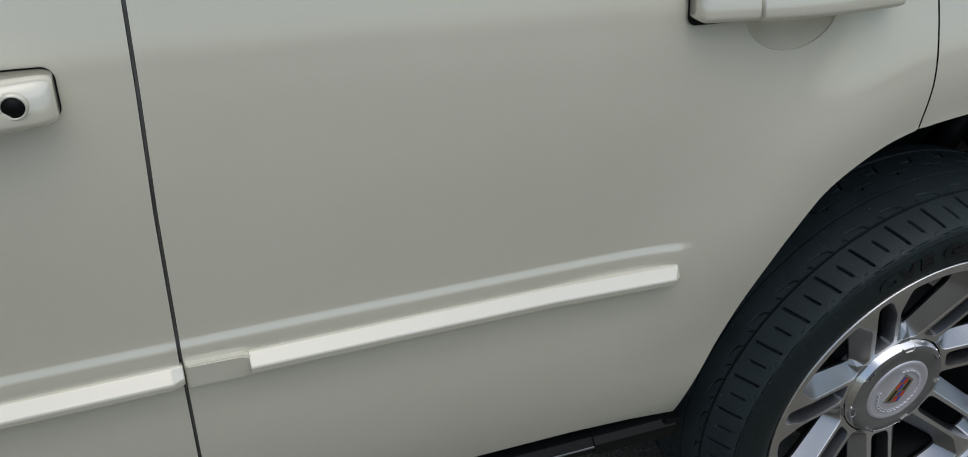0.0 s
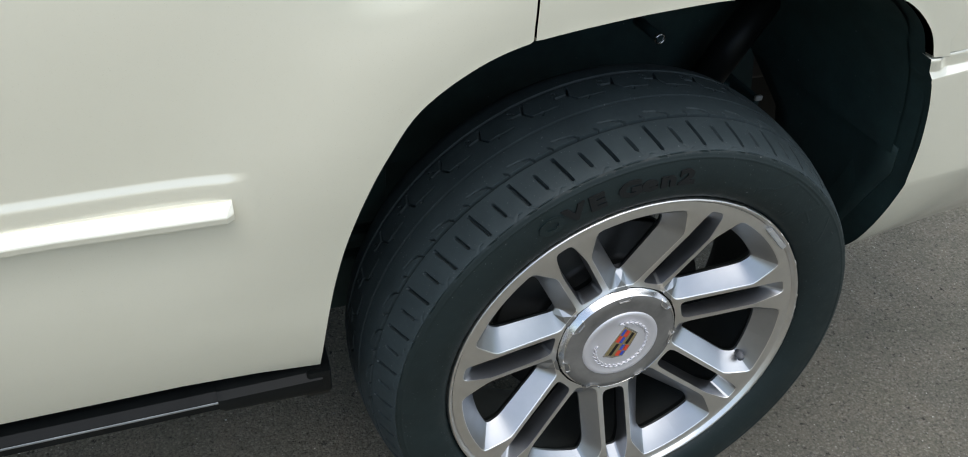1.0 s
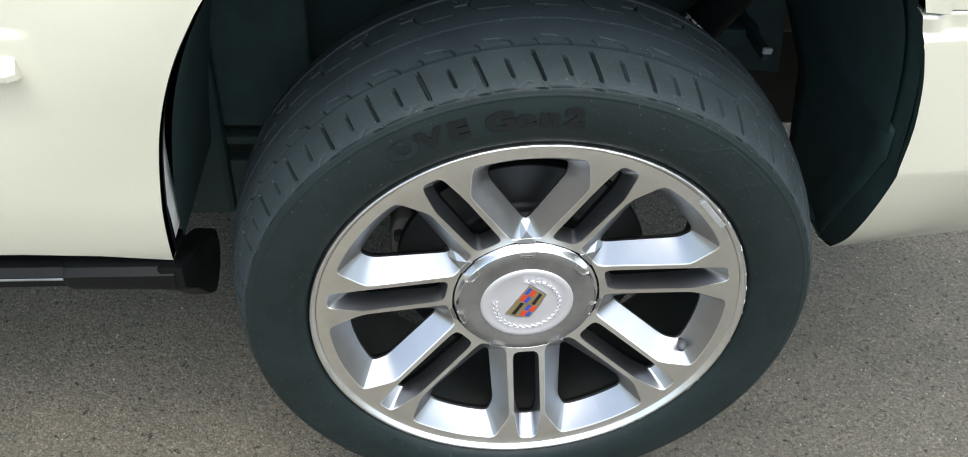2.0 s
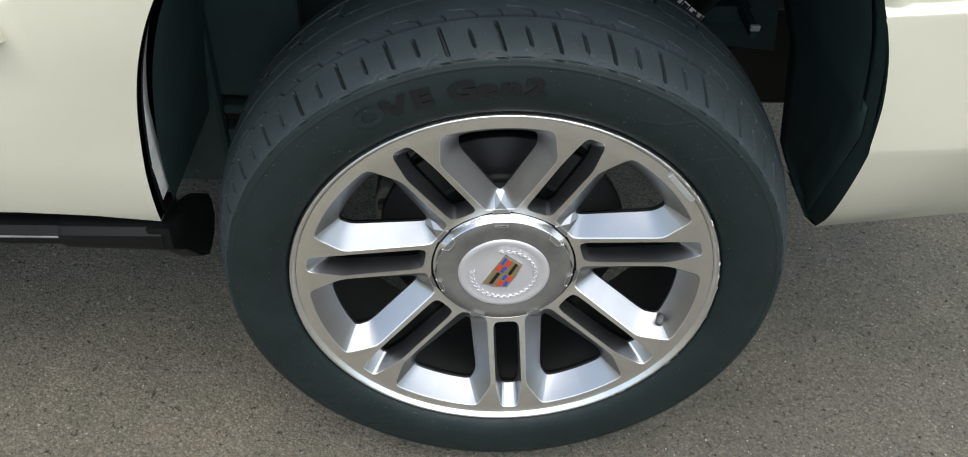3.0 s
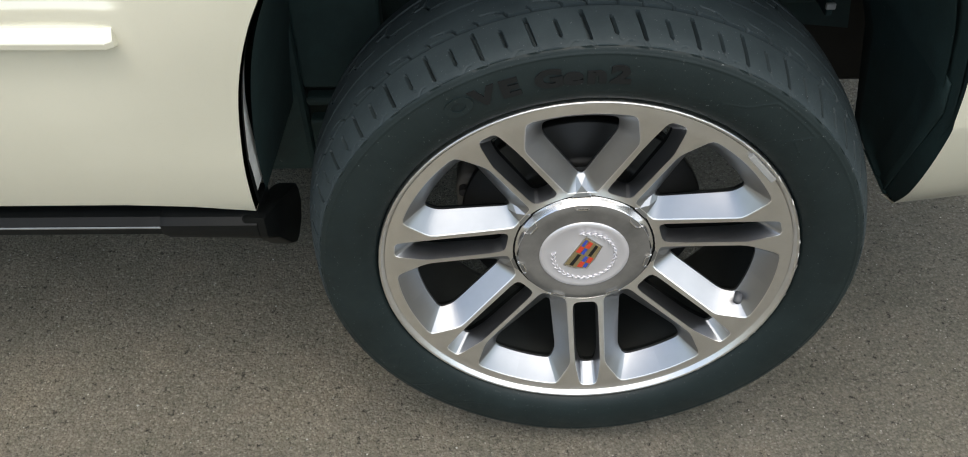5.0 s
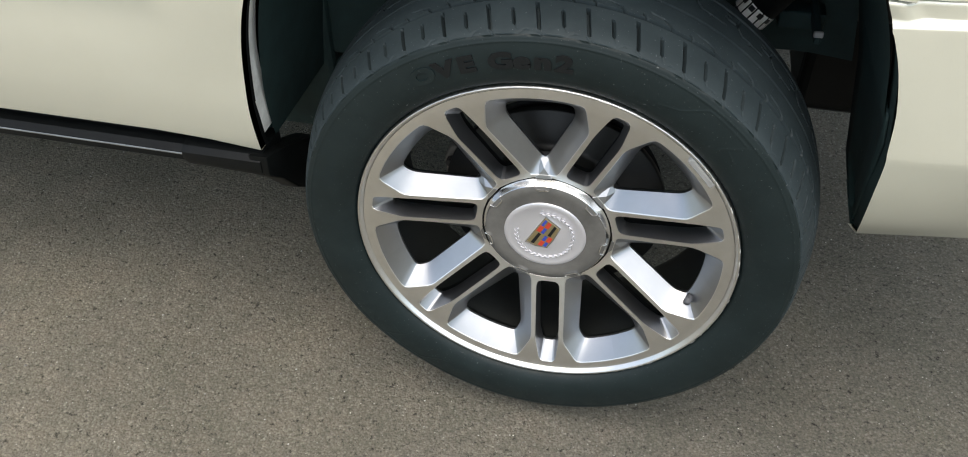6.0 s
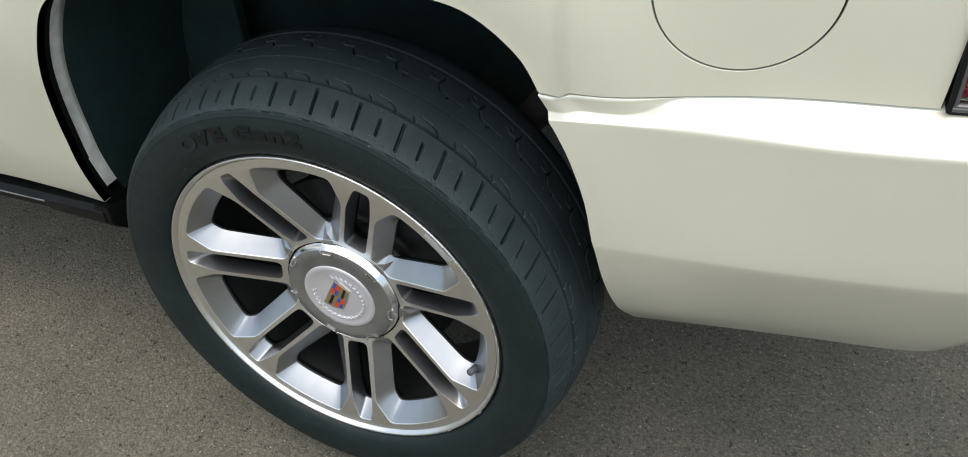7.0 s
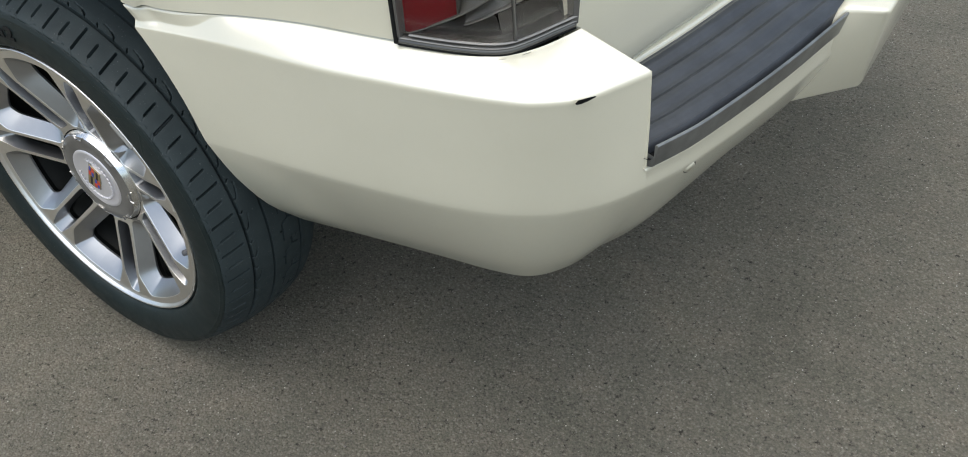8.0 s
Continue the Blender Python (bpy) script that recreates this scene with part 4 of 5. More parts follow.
def pocket_loops():
    """The pocket between two spokes, its middle at angle 0: the face's loop and the deep loop."""
    def edge(sign, pts):
        out = []
        for u, w in pts:
            x, y = polar(u, -w * sign, SP / 2 * sign)
            out.append((x, y))
        return out
    face_pts = [(0.1015, 0.0265), (0.2170, 0.0255), (0.2575, 0.0497)]
    deep_pts = [(0.1165, 0.0520), (0.212, 0.0490), (0.2300, 0.0590)]
    loops = []
    for pts in (face_pts, deep_pts):
        low, high = edge(-1, pts), edge(1, pts)
        r_in, r_out = math.hypot(*low[0]), math.hypot(*low[2])
        n = (6, 14, 6, 18)
        lp = line_pts(low[0], low[1], n[1]) + line_pts(low[1], low[2], n[2]) + arc_pts(r_out, ang_of(low[2]), ang_of(high[2]), n[3])
        lp += line_pts(high[2], high[1], n[2]) + line_pts(high[1], high[0], n[1]) + arc_pts(r_in, ang_of(high[0]), ang_of(low[0]), n[0])
        loops.append(lp)
    return soften(loops[0], 1), soften(loops[1], 3)


def slot_loops():
    def loop(u0, um, u1, w0, wm, w1):
        c = [(u0, -w0), (um, -wm), (u1, -w1), (u1, w1), (um, wm), (u0, w0)]
        return line_pts(c[0], c[1], 14) + line_pts(c[1], c[2], 6) + line_pts(c[2], c[3], 6) + line_pts(c[3], c[4], 6) + line_pts(c[4], c[5], 14) + line_pts(c[5], c[0], 6)
    return soften(loop(0.1085, RIDGE_END, 0.2635, 0.0188, 0.0195, 0.0128), 2), soften(loop(0.115, 0.212, 0.240, 0.0158, 0.0165, 0.0110), 3)


def turned(loop, ang):
    return [polar(x, y, ang) for x, y in loop]


pocket_face, pocket_deep = pocket_loops()
slot_face, slot_deep = slot_loops()


def spoke_sector():
    """One seventh of the casting round a double spoke at angle 0: machined face and painted flanks."""
    half = SP / 2
    low = [p for p in turned(pocket_face, -half)]
    high = [p for p in turned(pocket_face, half)]
    n = 30
    outline = arc_pts(0.2757, -half, half, n) + [polar(0.2757, 0, half)]
    # edge of the upper pocket on this spoke's side, from the rim to the hub
    seq = order_chain(high, lambda p: ang_of(p) < half)
    if math.hypot(*seq[0]) < math.hypot(*seq[-1]):
        seq = seq[::-1]
    outline += [polar(0.2618, 0, half)] + seq
    seq2 = order_chain(low, lambda p: ang_of(p) > -half)
    if math.hypot(*seq2[0]) > math.hypot(*seq2[-1]):
        seq2 = seq2[::-1]
    outline += [polar(0.0995, 0, ang_of(seq[-1]))] + [polar(0.0995, 0, a) for a in np.linspace(ang_of(seq[-1]), ang_of(seq2[0]), 8)[1:]]
    outline += seq2 + [polar(0.2618, 0, -half)]
    outline += [polar(0.2757, 0, -half)]
    clean = [outline[0]]
    for p in outline[1:]:
        if math.dist(p, clean[-1]) > 2e-4:
            clean.append(p)
    if math.dist(clean[0], clean[-1]) < 2e-4:
        clean.pop()
    return clean


def order_chain(loop, keep):
    """The run of a closed loop's points that satisfy keep, in order."""
    n = len(loop)
    start = next(k for k in range(n) if keep(loop[k]) and not keep(loop[k - 1]))
    out = []
    k = start
    while keep(loop[k % n]) and len(out) < n:
        out.append(loop[k % n])
        k += 1
    return out


def wall_between(a, b, depth):
    """Flank faces from a face loop to a deep loop, and a short return behind."""
    rows = [[(x, dish(x, z), z) for x, z in a]]
    rows.append([(x + (p - x) * 0.055, dish(x, z) + 0.0011, z + (q - z) * 0.055) for (x, z), (p, q) in zip(a, b)])
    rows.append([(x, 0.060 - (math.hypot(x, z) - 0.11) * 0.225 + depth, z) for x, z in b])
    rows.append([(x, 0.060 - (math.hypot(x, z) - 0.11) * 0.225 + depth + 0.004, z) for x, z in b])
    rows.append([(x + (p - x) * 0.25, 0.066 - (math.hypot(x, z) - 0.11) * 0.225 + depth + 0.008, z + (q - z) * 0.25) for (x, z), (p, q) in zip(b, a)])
    return rows


sector = spoke_sector()
p2, t2, l2 = plate(sector, [slot_face], 0.010, 0.006, [((RIDGE_END, -0.0262), (RIDGE_END, -0.0185)), ((RIDGE_END, 0.0185), (RIDGE_END, 0.0262))])
verts = [(x, dish(x, z), z) for x, z in p2]
faces = []
for a, b, c in t2:
    nrm = (Vector(verts[b]) - Vector(verts[a])).cross(Vector(verts[c]) - Vector(verts[a]))
    faces.append((a, b, c) if nrm.y < 0 else (a, c, b))
which = [0] * len(faces)
# painted flanks belonging to this spoke
# returns behind pockets and slots are black: their shade is put into the colour
half = SP / 2
for ang, keep in ((half, lambda p: ang_of(p) < half + 0.01), (-half, lambda p: ang_of(p) > -half - 0.01)):
    fl, dp = turned(pocket_face, ang), turned(pocket_deep, ang)
    v, f = loft(wall_between(fl, dp, 0.0), closed=True)
    off = len(verts)
    verts += v
    n = len(fl)
    for q in f:
        cx, cz = sum(v[k][0] for k in q) / 4, sum(v[k][2] for k in q) / 4
        if keep((cx, cz)):
            faces.append(tuple(off + k for k in q))
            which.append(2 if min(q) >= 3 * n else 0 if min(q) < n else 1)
v, f = loft(wall_between(slot_face, slot_deep, -0.002), closed=True)
off = len(verts)
verts += v
faces += [tuple(off + k for k in q) for q in f]
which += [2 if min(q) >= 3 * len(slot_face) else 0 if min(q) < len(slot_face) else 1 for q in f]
me_spoke = None
for k in range(7):
    at = Matrix.Rotation(-radians(270 + PHASE + k * SP), 4, "Y")
    if me_spoke is None:
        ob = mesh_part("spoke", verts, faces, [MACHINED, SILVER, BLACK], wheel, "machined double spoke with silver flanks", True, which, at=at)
        me_spoke = ob.data
        for p in me_spoke.polygons:
            p.use_smooth = p.material_index != 0
        me_spoke.set_sharp_from_angle(angle=radians(20))
    else:
        ob = new("spoke", me_spoke)
        ob.parent = wheel
        ob.matrix_basis = at

# small pyramids between the spokes at the hub
me_web = None
for k in range(7):
    at = Matrix.Rotation(-radians(270 + PHASE + (k + 0.5) * SP), 4, "Y")
    if me_web is None:
        vs = [(0.0990, 0.0392, -0.0118), (0.0990, 0.0392, 0.0118), (0.1150, 0.0440, 0.0), (0.1270, 0.0550, -0.0070), (0.1270, 0.0550, 0.0070),
              (0.1070, 0.0480, -0.0140), (0.1070, 0.0480, 0.0140), (0.1300, 0.0640, -0.0095), (0.1300, 0.0640, 0.0095)]
        ob = mesh_part("hub_web", vs, [(0, 2, 1), (2, 3, 4), (0, 3, 2), (1, 2, 4), (0, 5, 7, 3), (1, 4, 8, 6), (3, 7, 8, 4)], SILVER, wheel, "", False)
        me_web = ob.data
        ob.matrix_basis = at
    else:
        ob = new("hub_web", me_web)
        ob.parent = wheel
        ob.matrix_basis = at

# hub cap
v, f = revolve([(0.060, 0.0992), (0.0435, 0.0990), (0.0425, 0.0984), (0.0312, 0.0928), (0.0300, 0.0918), (0.0315, 0.0908)], 128)
hub_cap = mesh_part("hub_cap", v, f, SATIN, wheel, "round grey hub cap with a chrome edge")
hub_cap.data.set_sharp_from_angle(angle=radians(30))
v, f = revolve([(0.0315, 0.0916), (0.0296, 0.0905), (0.0290, 0.0800), (0.0286, 0.0605), (0.0296, 0.0590)], 96)
cap_face = mesh_part("hub_cap_face", v, f, CAPGREY, wheel, "matt grey cap face")
v, f = revolve([(0.0300, 0.0632), (0.0272, 0.0618), (0.0264, 0.0590), (0.0262, 0.0545), (0.0272, 0.0528), (0.0258, 0.03), (0.0250, 0.0001)], 72)
mesh_part("cap_disc", v, f, CAPSILVER, wheel, "silver cap disc")
v, f = revolve([(0.045, 0.0991), (0.0405, 0.0995), (0.0408, 0.1015), (0.046, 0.1020)], 72)
mesh_part("cap_gap", v, f, GASKET, wheel)
for k in range(7):
    a = 90 + PHASE + k * SP
    line = spline([(0.0935, -7.6), (0.0880, -6.0), (0.0862, -4.6), (0.0858, 0.0), (0.0862, 4.6), (0.0880, 6.0), (0.0935, 7.6)], 4)
    rows = []
    for r, d in line:
        q = radians(a + d)
        c, s_ = math.cos(q), math.sin(q)
        y = 0.0290 + 0.0014 * max(0, (r - 0.0862) / 0.007)
        rows.append([((r + e) * c, y + h, (r + e) * s_) for e, h in ((-0.0013, 0.001), (-0.0008, -0.0022), (0.0006, -0.0022), (0.0013, 0.001))])
    v, f = loft(rows)
    mesh_part("cap_notch", v, f, SATIN, wheel, "", False)

# coloured crest on the cap, plain shapes
CREST = [Vector((-0.0268, -0.0150)), Vector((0.0040, -0.0240)), Vector((0.0225, 0.0190)), Vector((0.0002, 0.0355))]


def crest_piece(name, cells, y, mat, label=""):
    a, b, c, d = CREST
    pts = [a * (1 - u) * (1 - w) + b * u * (1 - w) + c * u * w + d * (1 - u) * w for u, w in cells]
    v = [(p.x, y, p.y) for p in pts] + [(p.x, y + 0.0012, p.y) for p in pts]
    n = len(pts)
    f = [tuple(range(n))] + [(k, k + n, (k + 1) % n + n, (k + 1) % n) for k in range(n)]
    return mesh_part(name, v, f, mat, wheel, label, False)


def cell(u0, u1, w0, w1):
    return [(u0, w0), (u1, w0), (u1, w1), (u0, w1)]


crest_piece("crest_shield", [(-0.05, -0.03), (0.5, -0.07), (1.02, 0.02), (1.09, 0.5), (1.04, 1.05), (0.5, 1.06), (-0.05, 1.06), (-0.06, 0.5)], 0.0245, CHROME, "shield-shaped crest")
crest_piece("crest_field", [(0.0, 0.03), (0.5, 0.0), (0.96, 0.08), (1.02, 0.5), (0.98, 0.98), (0.5, 1.0), (0.0, 1.0), (-0.02, 0.5)], 0.0238, GOLD)
for u0, u1, w0, w1, mat in ((0.02, 0.24, 0.52, 0.74, EMRED), (0.26, 0.48, 0.76, 0.98, EMRED), (0.04, 0.18, 0.76, 0.98, EMBLUE), (0.28, 0.44, 0.52, 0.73, EMBLUE), (0.66, 0.82, 0.54, 0.98, EMBLACK),
                            (0.18, 0.34, 0.04, 0.47, EMBLACK), (0.53, 0.74, 0.04, 0.25, EMRED), (0.77, 0.98, 0.28, 0.50, EMRED), (0.56, 0.71, 0.28, 0.48, EMBLUE), (0.78, 0.93, 0.07, 0.25, EMBLUE)):
    crest_piece("crest_bar", cell(u0, u1, w0, w1), 0.0232, mat)
leaf = None
for k in range(52):
    a = 172 + k * 5.6 + (0 if k % 2 else 1.5)
    r = 0.0432 + (0.0013 if k % 2 else -0.0013)
    if leaf is None:
        bm = bmesh.new()
        bmesh.ops.create_uvsphere(bm, u_segments=8, v_segments=6, radius=1)
        bmesh.ops.scale(bm, vec=(0.0014, 0.0016, 0.0040), verts=bm.verts)
        leaf = part("wreath_leaf", bm, CAPSILVER, wheel, "", True)
        ob = leaf
    else:
        ob = new("wreath_leaf", leaf.data)
        ob.parent = wheel
    ob.matrix_basis = Matrix.Translation((r * math.cos(radians(a)), 0.0255, r * math.sin(radians(a)))) @ Matrix.Rotation(-radians(a + (25 if k % 2 else -25)), 4, "Y")

# tyre
PERIODS = 38
PERIOD = 2 * math.pi / PERIODS
SLANT = 0.62  # the shoulder slits lean by this much, radians a metre


def along(s, y, lines):
    """Distance to lines given in one period: s runs from 0 to 1 round the tyre, y across it."""
    best = np.full(np.broadcast(s, y).shape, 1.0)
    width = PERIOD * 0.378
    for (s0, y0), (s1, y1) in lines:
        for turn in (-1, 0, 1):
            ax, ay, bx, by = (s0 + turn) * width, y0, (s1 + turn) * width, y1
            px, py = s * width - ax, y - ay
            dx, dy = bx - ax, by - ay
            t = np.clip((px * dx + py * dy) / (dx * dx + dy * dy), 0, 1)
            best = np.minimum(best, np.hypot(px - t * dx, py - t * dy))
    return best


def trench(d, half, soft=0.0004):
    t = np.clip((half + soft - d) / soft, 0, 1)
    return t * t * (3 - 2 * t)


def chain(*pts):
    return list(zip(pts, pts[1:]))


def tyre_mesh():
    """The whole tyre as one sheet: its section swept round, with ribs, slits, sipes and moulded lines pressed in."""
    section = spline([(0.012, 0.270), (0.004, 0.2845), (-0.003, 0.2870), (-0.0085, 0.2915), (-0.0135, 0.300), (-0.0170, 0.312), (-0.0182, 0.326), (-0.0176, 0.340), (-0.0163, 0.350), (-0.0148, 0.3565), (-0.0122, 0.3610), (-0.0065, 0.3648),
                      (0.0, 0.3678), (0.01, 0.3715), (0.02, 0.3745), (0.03, 0.3775), (0.04, 0.3805), (0.06, 0.3855), (0.083, 0.3890), (0.113, 0.3915), (0.15, 0.3915), (0.175, 0.3890), (0.187, 0.3855), (0.20, 0.379),
                      (0.212, 0.369), (0.222, 0.352), (0.226, 0.33), (0.22, 0.305), (0.205, 0.288), (0.19, 0.272)], 10)
    sec = np.array(section)
    length = np.r_[0, np.cumsum(np.hypot(*np.diff(sec, axis=0).T))]
    at = lambda place: float(np.interp(place, sec[65:245, 0], length[65:245]))
    dense0, dense1 = length[55], at(0.125)
    far = at(0.19)
    steps = np.r_[np.linspace(0, dense0, 14)[:-1], np.arange(dense0, dense1, 0.00125), np.arange(dense1, far, 0.0025), np.linspace(far, length[-1], 14)]
    y, r = np.interp(steps, length, sec[:, 0]), np.interp(steps, length, sec[:, 1])
    tangent = np.stack([np.gradient(y, steps), np.gradient(r, steps)], 1)
    normal = np.stack([-tangent[:, 1], tangent[:, 0]], 1)
    normal /= np.linalg.norm(normal, axis=1)[:, None]
    shear = 0.009 + SLANT * (np.clip(y, -0.016, 0.042) - 0.010)
    columns = PERIODS * 44
    turn = np.arange(columns) * 2 * math.pi / columns
    s = (turn / PERIOD) % 1.0
    S, Y = s[None, :], y[:, None]
    tread = (steps > at(-0.0155)) & (y < 0.2)
    # distance across the shoulder, counted along the section from its lower edge
    W = (steps - at(-0.0148))[:, None]
    edge = at(0.040) - at(-0.0148)
    depth = np.zeros((len(steps), columns))
    slits_long = along(S, W, chain((0.75, 0.0150), (0.75, edge - 0.0075)))
    slits_short = along(S, W, chain((0.25, 0.0205), (0.25, edge - 0.0160)))
    depth = np.maximum(depth, 0.0085 * trench(slits_long, 0.0014))
    depth = np.maximum(depth, 0.0070 * trench(slits_short, 0.0012))
    moulded = along(S, W, chain((0.75, 0.015), (0.66, 0.0060), (0.20, 0.0052), (0.08, 0.0115), (-0.02, 0.0125)) + chain((0.25, 0.020), (0.20, 0.0130)) + chain((0.80, 0.012), (0.71, 0.0045), (0.98, 0.0040)))
    depth = np.maximum(depth, 0.0011 * trench(moulded, 0.0003, 0.0006))
    for y0, half, deep in ((0.0425, 0.0016, 0.010), (0.0835, 0.0012, 0.009), (0.152, 0.0016, 0.009)):
        depth = np.maximum(depth, deep * trench(np.abs(Y - y0), half, 0.0005))
    sipes = along(S, Y, chain((0.02, 0.0450), (0.10, 0.0500), (0.30, 0.0545), (0.52, 0.0560)) + chain((0.58, 0.0450), (0.66, 0.0500)))
    depth = np.maximum(depth, 0.0055 * trench(sipes, 0.0007) * (0.25 + 0.75 * (Y < 0.0535)))
    zigzag = along(S, Y, chain((-0.02, 0.1100), (0.55, 0.1120), (0.68, 0.1270), (0.98, 0.1290)) + chain((0.68, 0.1270), (0.60, 0.1440)) + chain((0.30, 0.112), (0.36, 0.106)) + chain((0.85, 0.136), (0.92, 0.1400)))
    depth = np.maximum(depth, 0.0070 * trench(zigzag, 0.0009))
    depth *= tread[:, None]
    # fine rings and the swept panels on the sidewall
    rise = 0.0006 * trench(np.abs(r - 0.3535), 0.0007, 0.0009) * (y < 0) + 0.0004 * trench(np.abs(r - 0.3108), 0.0005, 0.0008) * (y < 0)
    rise = np.repeat(rise[:, None], columns, 1)
    for start in (0.0, math.pi):
        swirl = lambda pts: [((math.radians(a) + start), q) for a, q in pts]
        for pts in (((76, 0.3125), (66, 0.3165), (60, 0.326), (55.5, 0.3480)), ((55.5, 0.3480), (44.0, 0.3470)), ((52, 0.3015), (47, 0.319), (43.2, 0.3480)), ((45.5, 0.3255), (41.9, 0.3206)), ((38.0, 0.3480), (33.0, 0.318))):
            p = swirl(pts)
            for (a0, q0), (a1, q1) in zip(p, p[1:]):
                gap = ((turn - a0 + math.pi) % (2 * math.pi) - math.pi) * 0.33
                X, Q = gap[None, :], r[:, None] - q0
                dx, dy = (a1 - a0) * 0.33, q1 - q0
                t = np.clip((X * dx + Q * dy) / (dx * dx + dy * dy), 0, 1)
                rise = np.maximum(rise, 0.00045 * trench(np.hypot(X - t * dx, Q - t * dy), 0.0005, 0.0010) * (y < 0)[:, None])
    rise *= (~tread)[:, None]
    push = rise - depth
    yy = y[:, None] + normal[:, :1] * push
    rr = r[:, None] + normal[:, 1:] * push
    ang = turn[None, :] + shear[:, None]
    x, z = rr * np.cos(ang), rr * np.sin(ang)
    # the tyre bulges and flattens where it stands
    low = np.clip((-z - 0.20) / 0.18, 0, 1) ** 2
    yy = yy - 0.005 * low * (y < 0.02)[:, None] * np.clip((0.372 - rr) / 0.06, 0, 1)
    z = z - 0.0085 * np.clip((-z - 0.28) / 0.11, 0, 1) ** 2
    z = np.maximum(z, -WZ + 0.0005)
    verts = np.stack([x, yy, z], 2).reshape(-1, 3)
    n, c = len(steps), columns
    i, k = np.meshgrid(np.arange(n - 1), np.arange(c), indexing="ij")
    q = (k + 1) % c
    faces = np.stack([i * c + k, i * c + q, (i + 1) * c + q, (i + 1) * c + k], 2).reshape(-1, 4)
    which = np.repeat(((steps > at(-0.0120)) & (y < 0.205))[:-1].astype(np.int32), c)
    return verts, faces, which


v, f, which = tyre_mesh()
me = bpy.data.meshes.new("tyre")
me.vertices.add(len(v))
me.vertices.foreach_set("co", v.ravel())
me.loops.add(4 * len(f))
me.loops.foreach_set("vertex_index", f.ravel())
me.polygons.add(len(f))
me.polygons.foreach_set("loop_start", np.arange(0, 4 * len(f), 4))
me.materials.append(RUBBER)
me.materials.append(TREAD)
me.polygons.foreach_set("material_index", which)
me.polygons.foreach_set("use_smooth", np.ones(len(f), bool))
me.update(calc_edges=True)
me.set_sharp_from_angle(angle=radians(42))
tyre = new("tyre", me)
tyre.parent = wheel
tagged(tyre, "worn black low-profile tyre with a ribbed shoulder")

# the three other wheels
for name, at in (("wheel", pose(0, 1.96, WZ, 0, 0, 180)), ("wheel", pose(-2.95, 0.0, WZ)), ("wheel", pose(-2.95, 1.96, WZ, 0, 0, 180))):
    hub = new(name, wheel.data)
    hub.parent = car
    hub.matrix_basis = at
    ob = new("tyre", tyre.data)
    ob.parent = hub
    for k in range(7):
        ob = new("spoke", me_spoke)
        ob.parent = hub
        ob.matrix_basis = Matrix.Rotation(-radians(270 + PHASE + k * SP), 4, "Y")
    for part_data in (hub_cap.data, cap_face.data):
        ob = new("hub_cap", part_data)
        ob.parent = hub

# raised lettering on the sidewall
def letters(text, r, start, size, pitch):
    verts, faces = [], []
    ang = start
    for ch in text:
        cu = bpy.data.curves.new("letter", "FONT")
        cu.body, cu.size, cu.extrude, cu.align_x = ch, size, 0.0014, "CENTER"
        cu.offset = 0.0015
        ob = bpy.data.objects.new("letter", cu)
        me = ob.to_mesh()
        m = Matrix.Rotation(-radians(ang - 90), 4, "Y") @ Matrix.Translation((0, -0.0188, r)) @ Matrix.Rotation(radians(90), 4, "X") @ Matrix.Diagonal((1.55, 1.05, 1, 1))
        off = len(verts)
        verts += [tuple(m @ p.co) for p in me.vertices]
        faces += [tuple(off + k for k in p.vertices) for p in me.polygons]
        ob.to_mesh_clear()
        bpy.data.objects.remove(ob)
        bpy.data.curves.remove(cu)
        ang -= pitch
    return verts, faces


for text, start, pitch, mat in (("Gen2", 100.4, 4.62, MARK), ("VE", 113.6, 5.3, MARK), ("O", 119.3, 5.0, RUBBER)):
    v, f = letters(text, 0.3190, start, 0.0275, pitch)
    mesh_part("sidewall_lettering", v, f, mat, wheel, "raised black sidewall lettering", False)

# kerb scuffs along the lip
random.seed(11)
for k in range(34):
    a0 = random.uniform(-62, 78)
    span = random.uniform(0.5, 2.6)
    r0, wide = 0.2826 + random.uniform(-0.0006, 0.0010), random.uniform(0.0005, 0.0013)
    inner, outer = [], []
    for i in range(6):
        q = radians(a0 + span * i / 5)
        w = wide * (0.4 + math.sin(math.pi * (i + 0.4) / 6)) * random.uniform(0.6, 1.2)
        y = -0.0074
        inner.append(((r0 - w * 0.5) * math.cos(q), y, (r0 - w * 0.5) * math.sin(q)))
        outer.append(((r0 + w * 0.5) * math.cos(q), y + 0.0006, (r0 + w * 0.5) * math.sin(q)))
    v, f = loft([inner, outer])
    mesh_part("kerb_scuff", v, f, SCUFF, wheel, "", False)

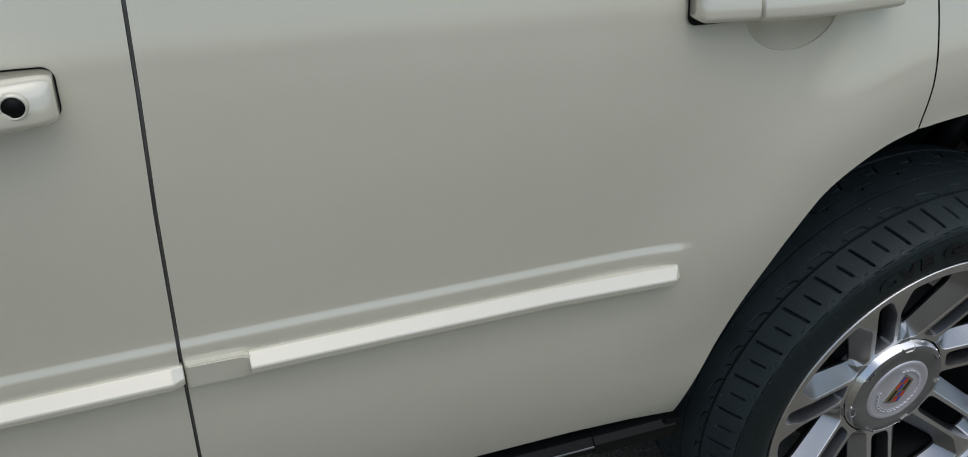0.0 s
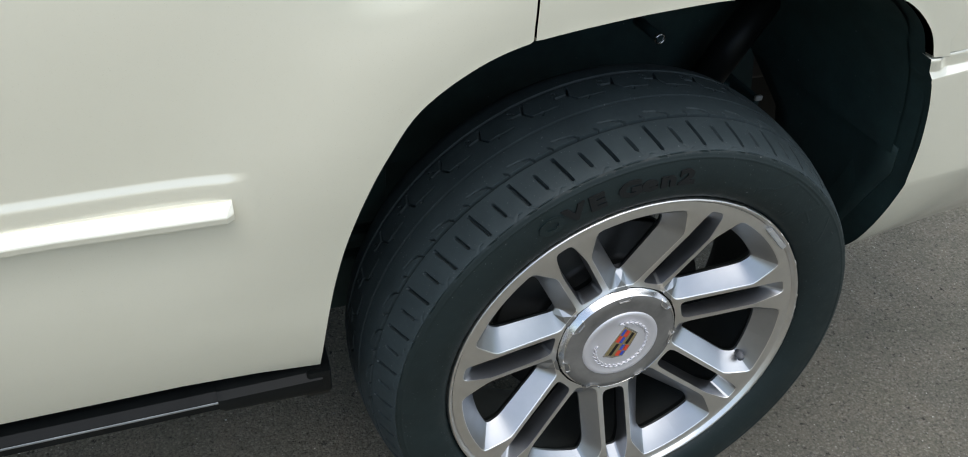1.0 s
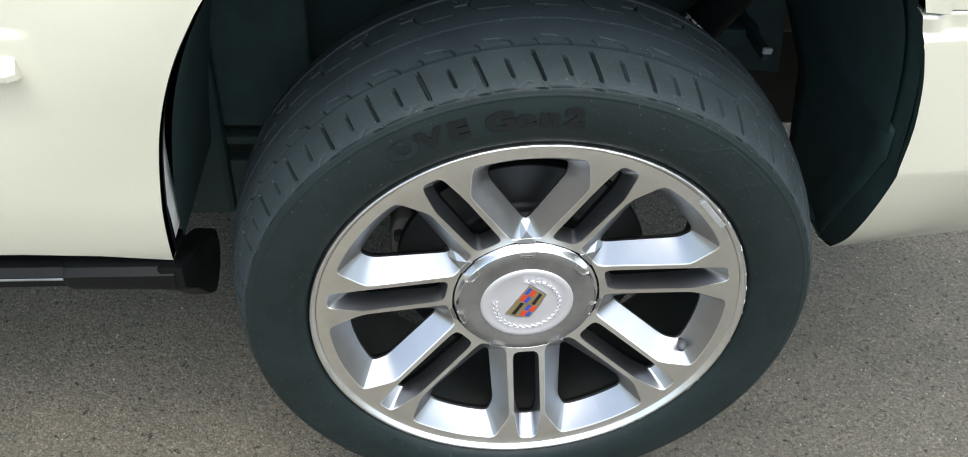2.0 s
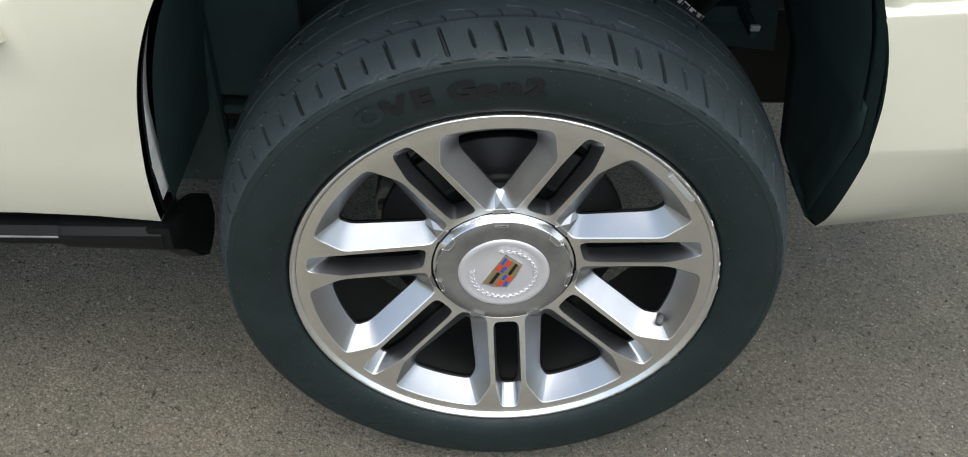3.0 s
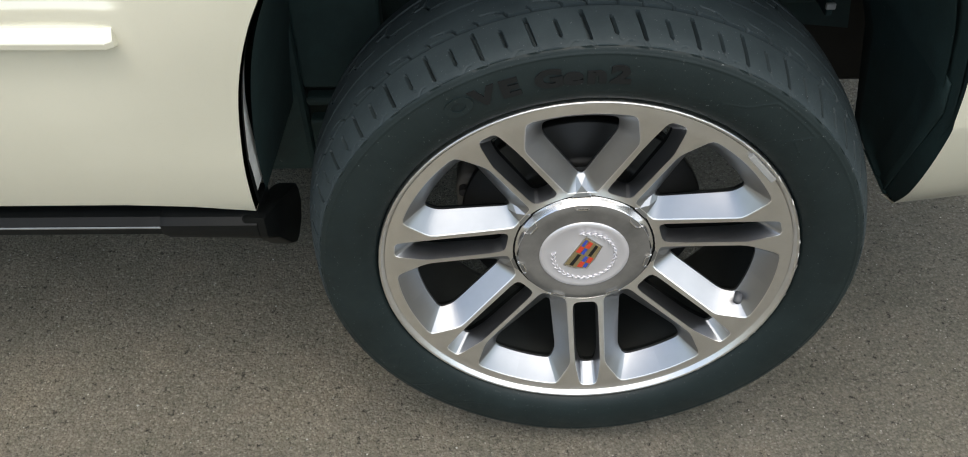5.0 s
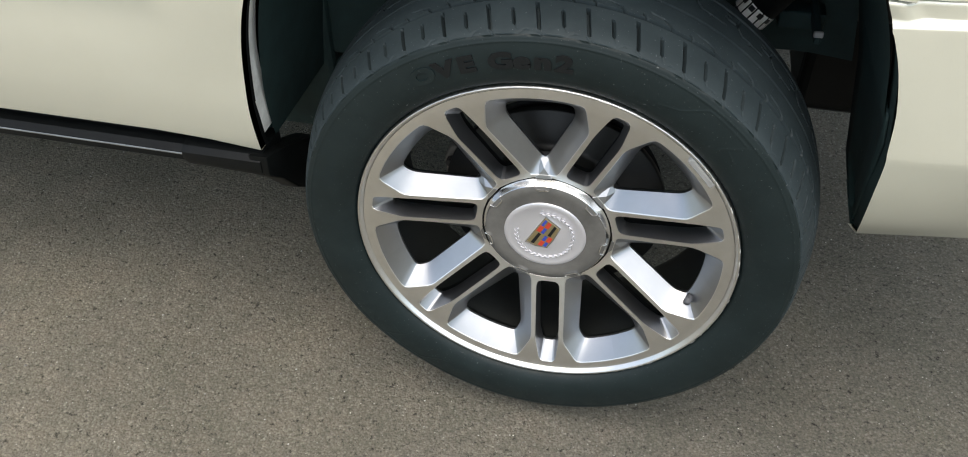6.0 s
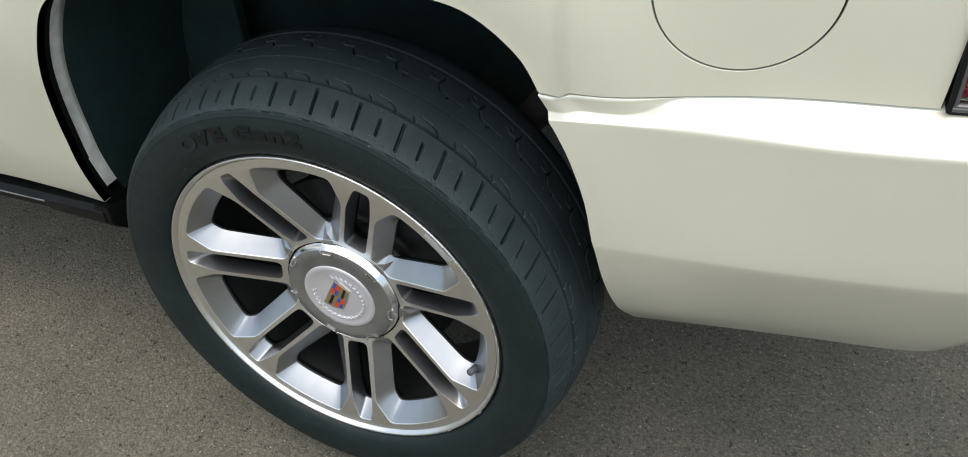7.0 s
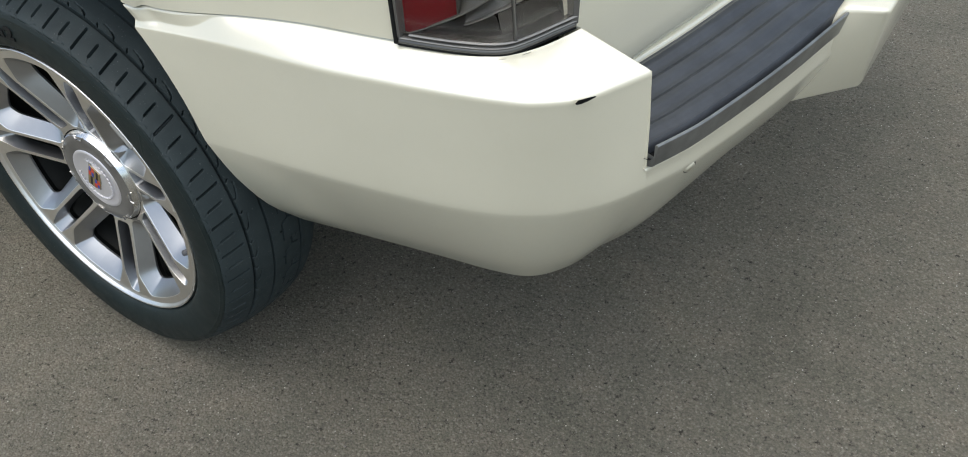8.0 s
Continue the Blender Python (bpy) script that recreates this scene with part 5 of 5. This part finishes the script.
# balance weight and valve
bm = box_bm((-0.026, -0.0075, 0.2705), (0.026, 0.002, 0.2785), 0.0015)
for vtx in bm.verts:
    vtx.co.z -= vtx.co.x ** 2 * 1.8
bmesh.ops.transform(bm, matrix=Matrix.Rotation(radians(48.5), 4, "Y"), verts=bm.verts)
part("balance_weight", bm, ZINC, wheel, "grey clip-on balance weight")
stem = part("valve_stem", tube_bm((0.2335, 0.046, 0.316 - WZ), (0.2285, 0.026, 0.3185 - WZ), 0.0042, 16, 0.0040), BLACK, wheel, "", True)
part("valve_cap", tube_bm((0.2295, 0.030, 0.318 - WZ), (0.2225, 0.010, 0.321 - WZ), 0.0062, 12, 0.0056, bevel=0.0014), VALVE, stem, "dark grey valve cap", True)

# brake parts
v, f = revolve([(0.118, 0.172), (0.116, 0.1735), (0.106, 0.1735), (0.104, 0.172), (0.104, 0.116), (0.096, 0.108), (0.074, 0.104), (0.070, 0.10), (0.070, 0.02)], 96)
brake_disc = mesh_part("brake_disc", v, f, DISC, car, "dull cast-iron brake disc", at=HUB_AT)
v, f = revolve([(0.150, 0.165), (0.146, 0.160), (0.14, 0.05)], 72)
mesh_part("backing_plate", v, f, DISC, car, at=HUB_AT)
IRON = plastic_material("dusty_cast_iron", (0.15, 0.138, 0.12), 0.75, 120, 0.0012)
bm = bmesh.new()
outline = [(-0.181, 0.372), (-0.182, 0.440), (-0.172, 0.462), (-0.146, 0.463), (-0.118, 0.444), (-0.100, 0.425), (-0.096, 0.372)]
near = [bm.verts.new((x, 0.128 + 0.10 * abs(z - 0.43), z)) for x, z in outline]
back = [bm.verts.new((x, 0.185, z)) for x, z in outline]
bm.faces.new(near)
bm.faces.new(back[::-1])
for k in range(len(outline)):
    q = (k + 1) % len(outline)
    bm.faces.new((near[k], back[k], back[q], near[q]))
bmesh.ops.recalc_face_normals(bm, faces=bm.faces)
bmesh.ops.bevel(bm, geom=list(bm.edges), offset=0.006, segments=2, affect="EDGES", profile=0.5)
caliper = part("brake_caliper", bm, IRON, car, "dusty cast-iron brake caliper", True)
part("caliper_bolt", tube_bm((-0.170, 0.118, 0.438), (-0.170, 0.135, 0.438), 0.0075, 6, bevel=0.001), STEEL, caliper)
part("bleed_nipple", tube_bm((-0.158, 0.120, 0.428), (-0.150, 0.132, 0.430), 0.0032, 10), ZINC, caliper)

# shock absorber, bolt and bracket behind the wheel
ax = Vector((0.60, 0.10, 0.79)).normalized()
c0 = Vector((0.258, 0.330, 0.640))
shock = part("shock_absorber", tube_bm(c0 - ax * 0.012, c0 + ax * 0.24, 0.0290, 28, bevel=0.003), BLACK, car, "black shock absorber with a white label", True)
part("shock_body", tube_bm(c0 - ax * 0.16, c0 - ax * 0.010, 0.0255, 28, bevel=0.002), UNDER, shock, "dusty lower body", True)
side_v = ax.cross(Vector((0, 1, 0))).normalized()
front_v = side_v.cross(ax).normalized()


def band(name, a0, a1, h0, h1, r, mat, label=""):
    rows = []
    for h in (h0, h1):
        rows.append([tuple(c0 + ax * h + (side_v * math.cos(radians(q)) + front_v * math.sin(radians(q))) * r) for q in np.linspace(a0, a1, 16)])
    v, f = loft(rows)
    return mesh_part(name, v, f, mat, shock, label)


band("shock_label", -180, 180, -0.008, 0.014, 0.0295, WHITE, "white wrap-round label")
for a0 in range(-170, 170, 34):
    band("label_bar", a0, a0 + 17, 0.004, 0.012, 0.0299, EMBLACK)
v, f = revolve([(0.0, 0.0055), (-0.003, 0.006), (-0.004, 0.0085), (0.0, 0.0095)], 20)
mesh_part("arch_bolt", v, f, CHROME, car, "bright ring-shaped bolt head", at=pose(0.163, 0.322, 0.749))
part("bolt_stud", tube_bm((0.163, 0.322, 0.749), (0.163, 0.41, 0.749), 0.0085, 16), LINER, car, "", True)
part("liner_clip", box_bm((0.344, 0.279, 0.634), (0.358, 0.286, 0.643), 0.002), ZINC, car, "bright metal liner clip")
part("clip_arm", box_bm((0.347, 0.284, 0.620), (0.357, 0.43, 0.640), 0.003), LINER, car)
part("bracket", box_bm((0.30, 0.36, 0.60), (0.37, 0.40, 0.63), 0.004), LINER, car)

# loose grit on the asphalt
random.seed(5)
GRIT = material("grit_stone", (0.3, 0.29, 0.27), 0.8)
info = node(GRIT, "ShaderNodeNewGeometry")
set_in(GRIT, "Base Color", ramp(GRIT, info.outputs["Random Per Island"], [(0.0, (0.07, 0.065, 0.058)), (0.4, (0.22, 0.21, 0.19)), (0.7, (0.42, 0.41, 0.38)), (1.0, (0.75, 0.74, 0.70))]))
verts, faces = [], []
for k in range(7000):
    x, y = random.uniform(-1.7, 2.9), random.uniform(-1.4, 1.6)
    if abs(x) < 0.12 and -0.02 < y < 0.29:
        continue
    r = 0.0007 + 0.0011 * random.random() ** 2 + (0.0016 if random.random() < 0.02 else 0.0)
    turn = random.uniform(0, 6.283)
    o = len(verts)
    for q in range(4):
        a, e = turn + q * math.pi / 2, r * random.uniform(0.7, 1.3)
        verts.append((x + e * math.cos(a), y + e * math.sin(a), r * random.uniform(0.2, 0.5)))
    verts += [(x + r * random.uniform(-0.3, 0.3), y, r * random.uniform(0.9, 1.3)), (x, y, -r * 0.4)]
    for q in range(4):
        p = (q + 1) % 4
        faces += [(o + q, o + p, o + 4), (o + p, o + q, o + 5)]
grit = mesh_part("grit", verts, faces, GRIT, None, "", False)
tagged(grit, "small loose pale stones scattered on the asphalt", "grit", kind="stuff")
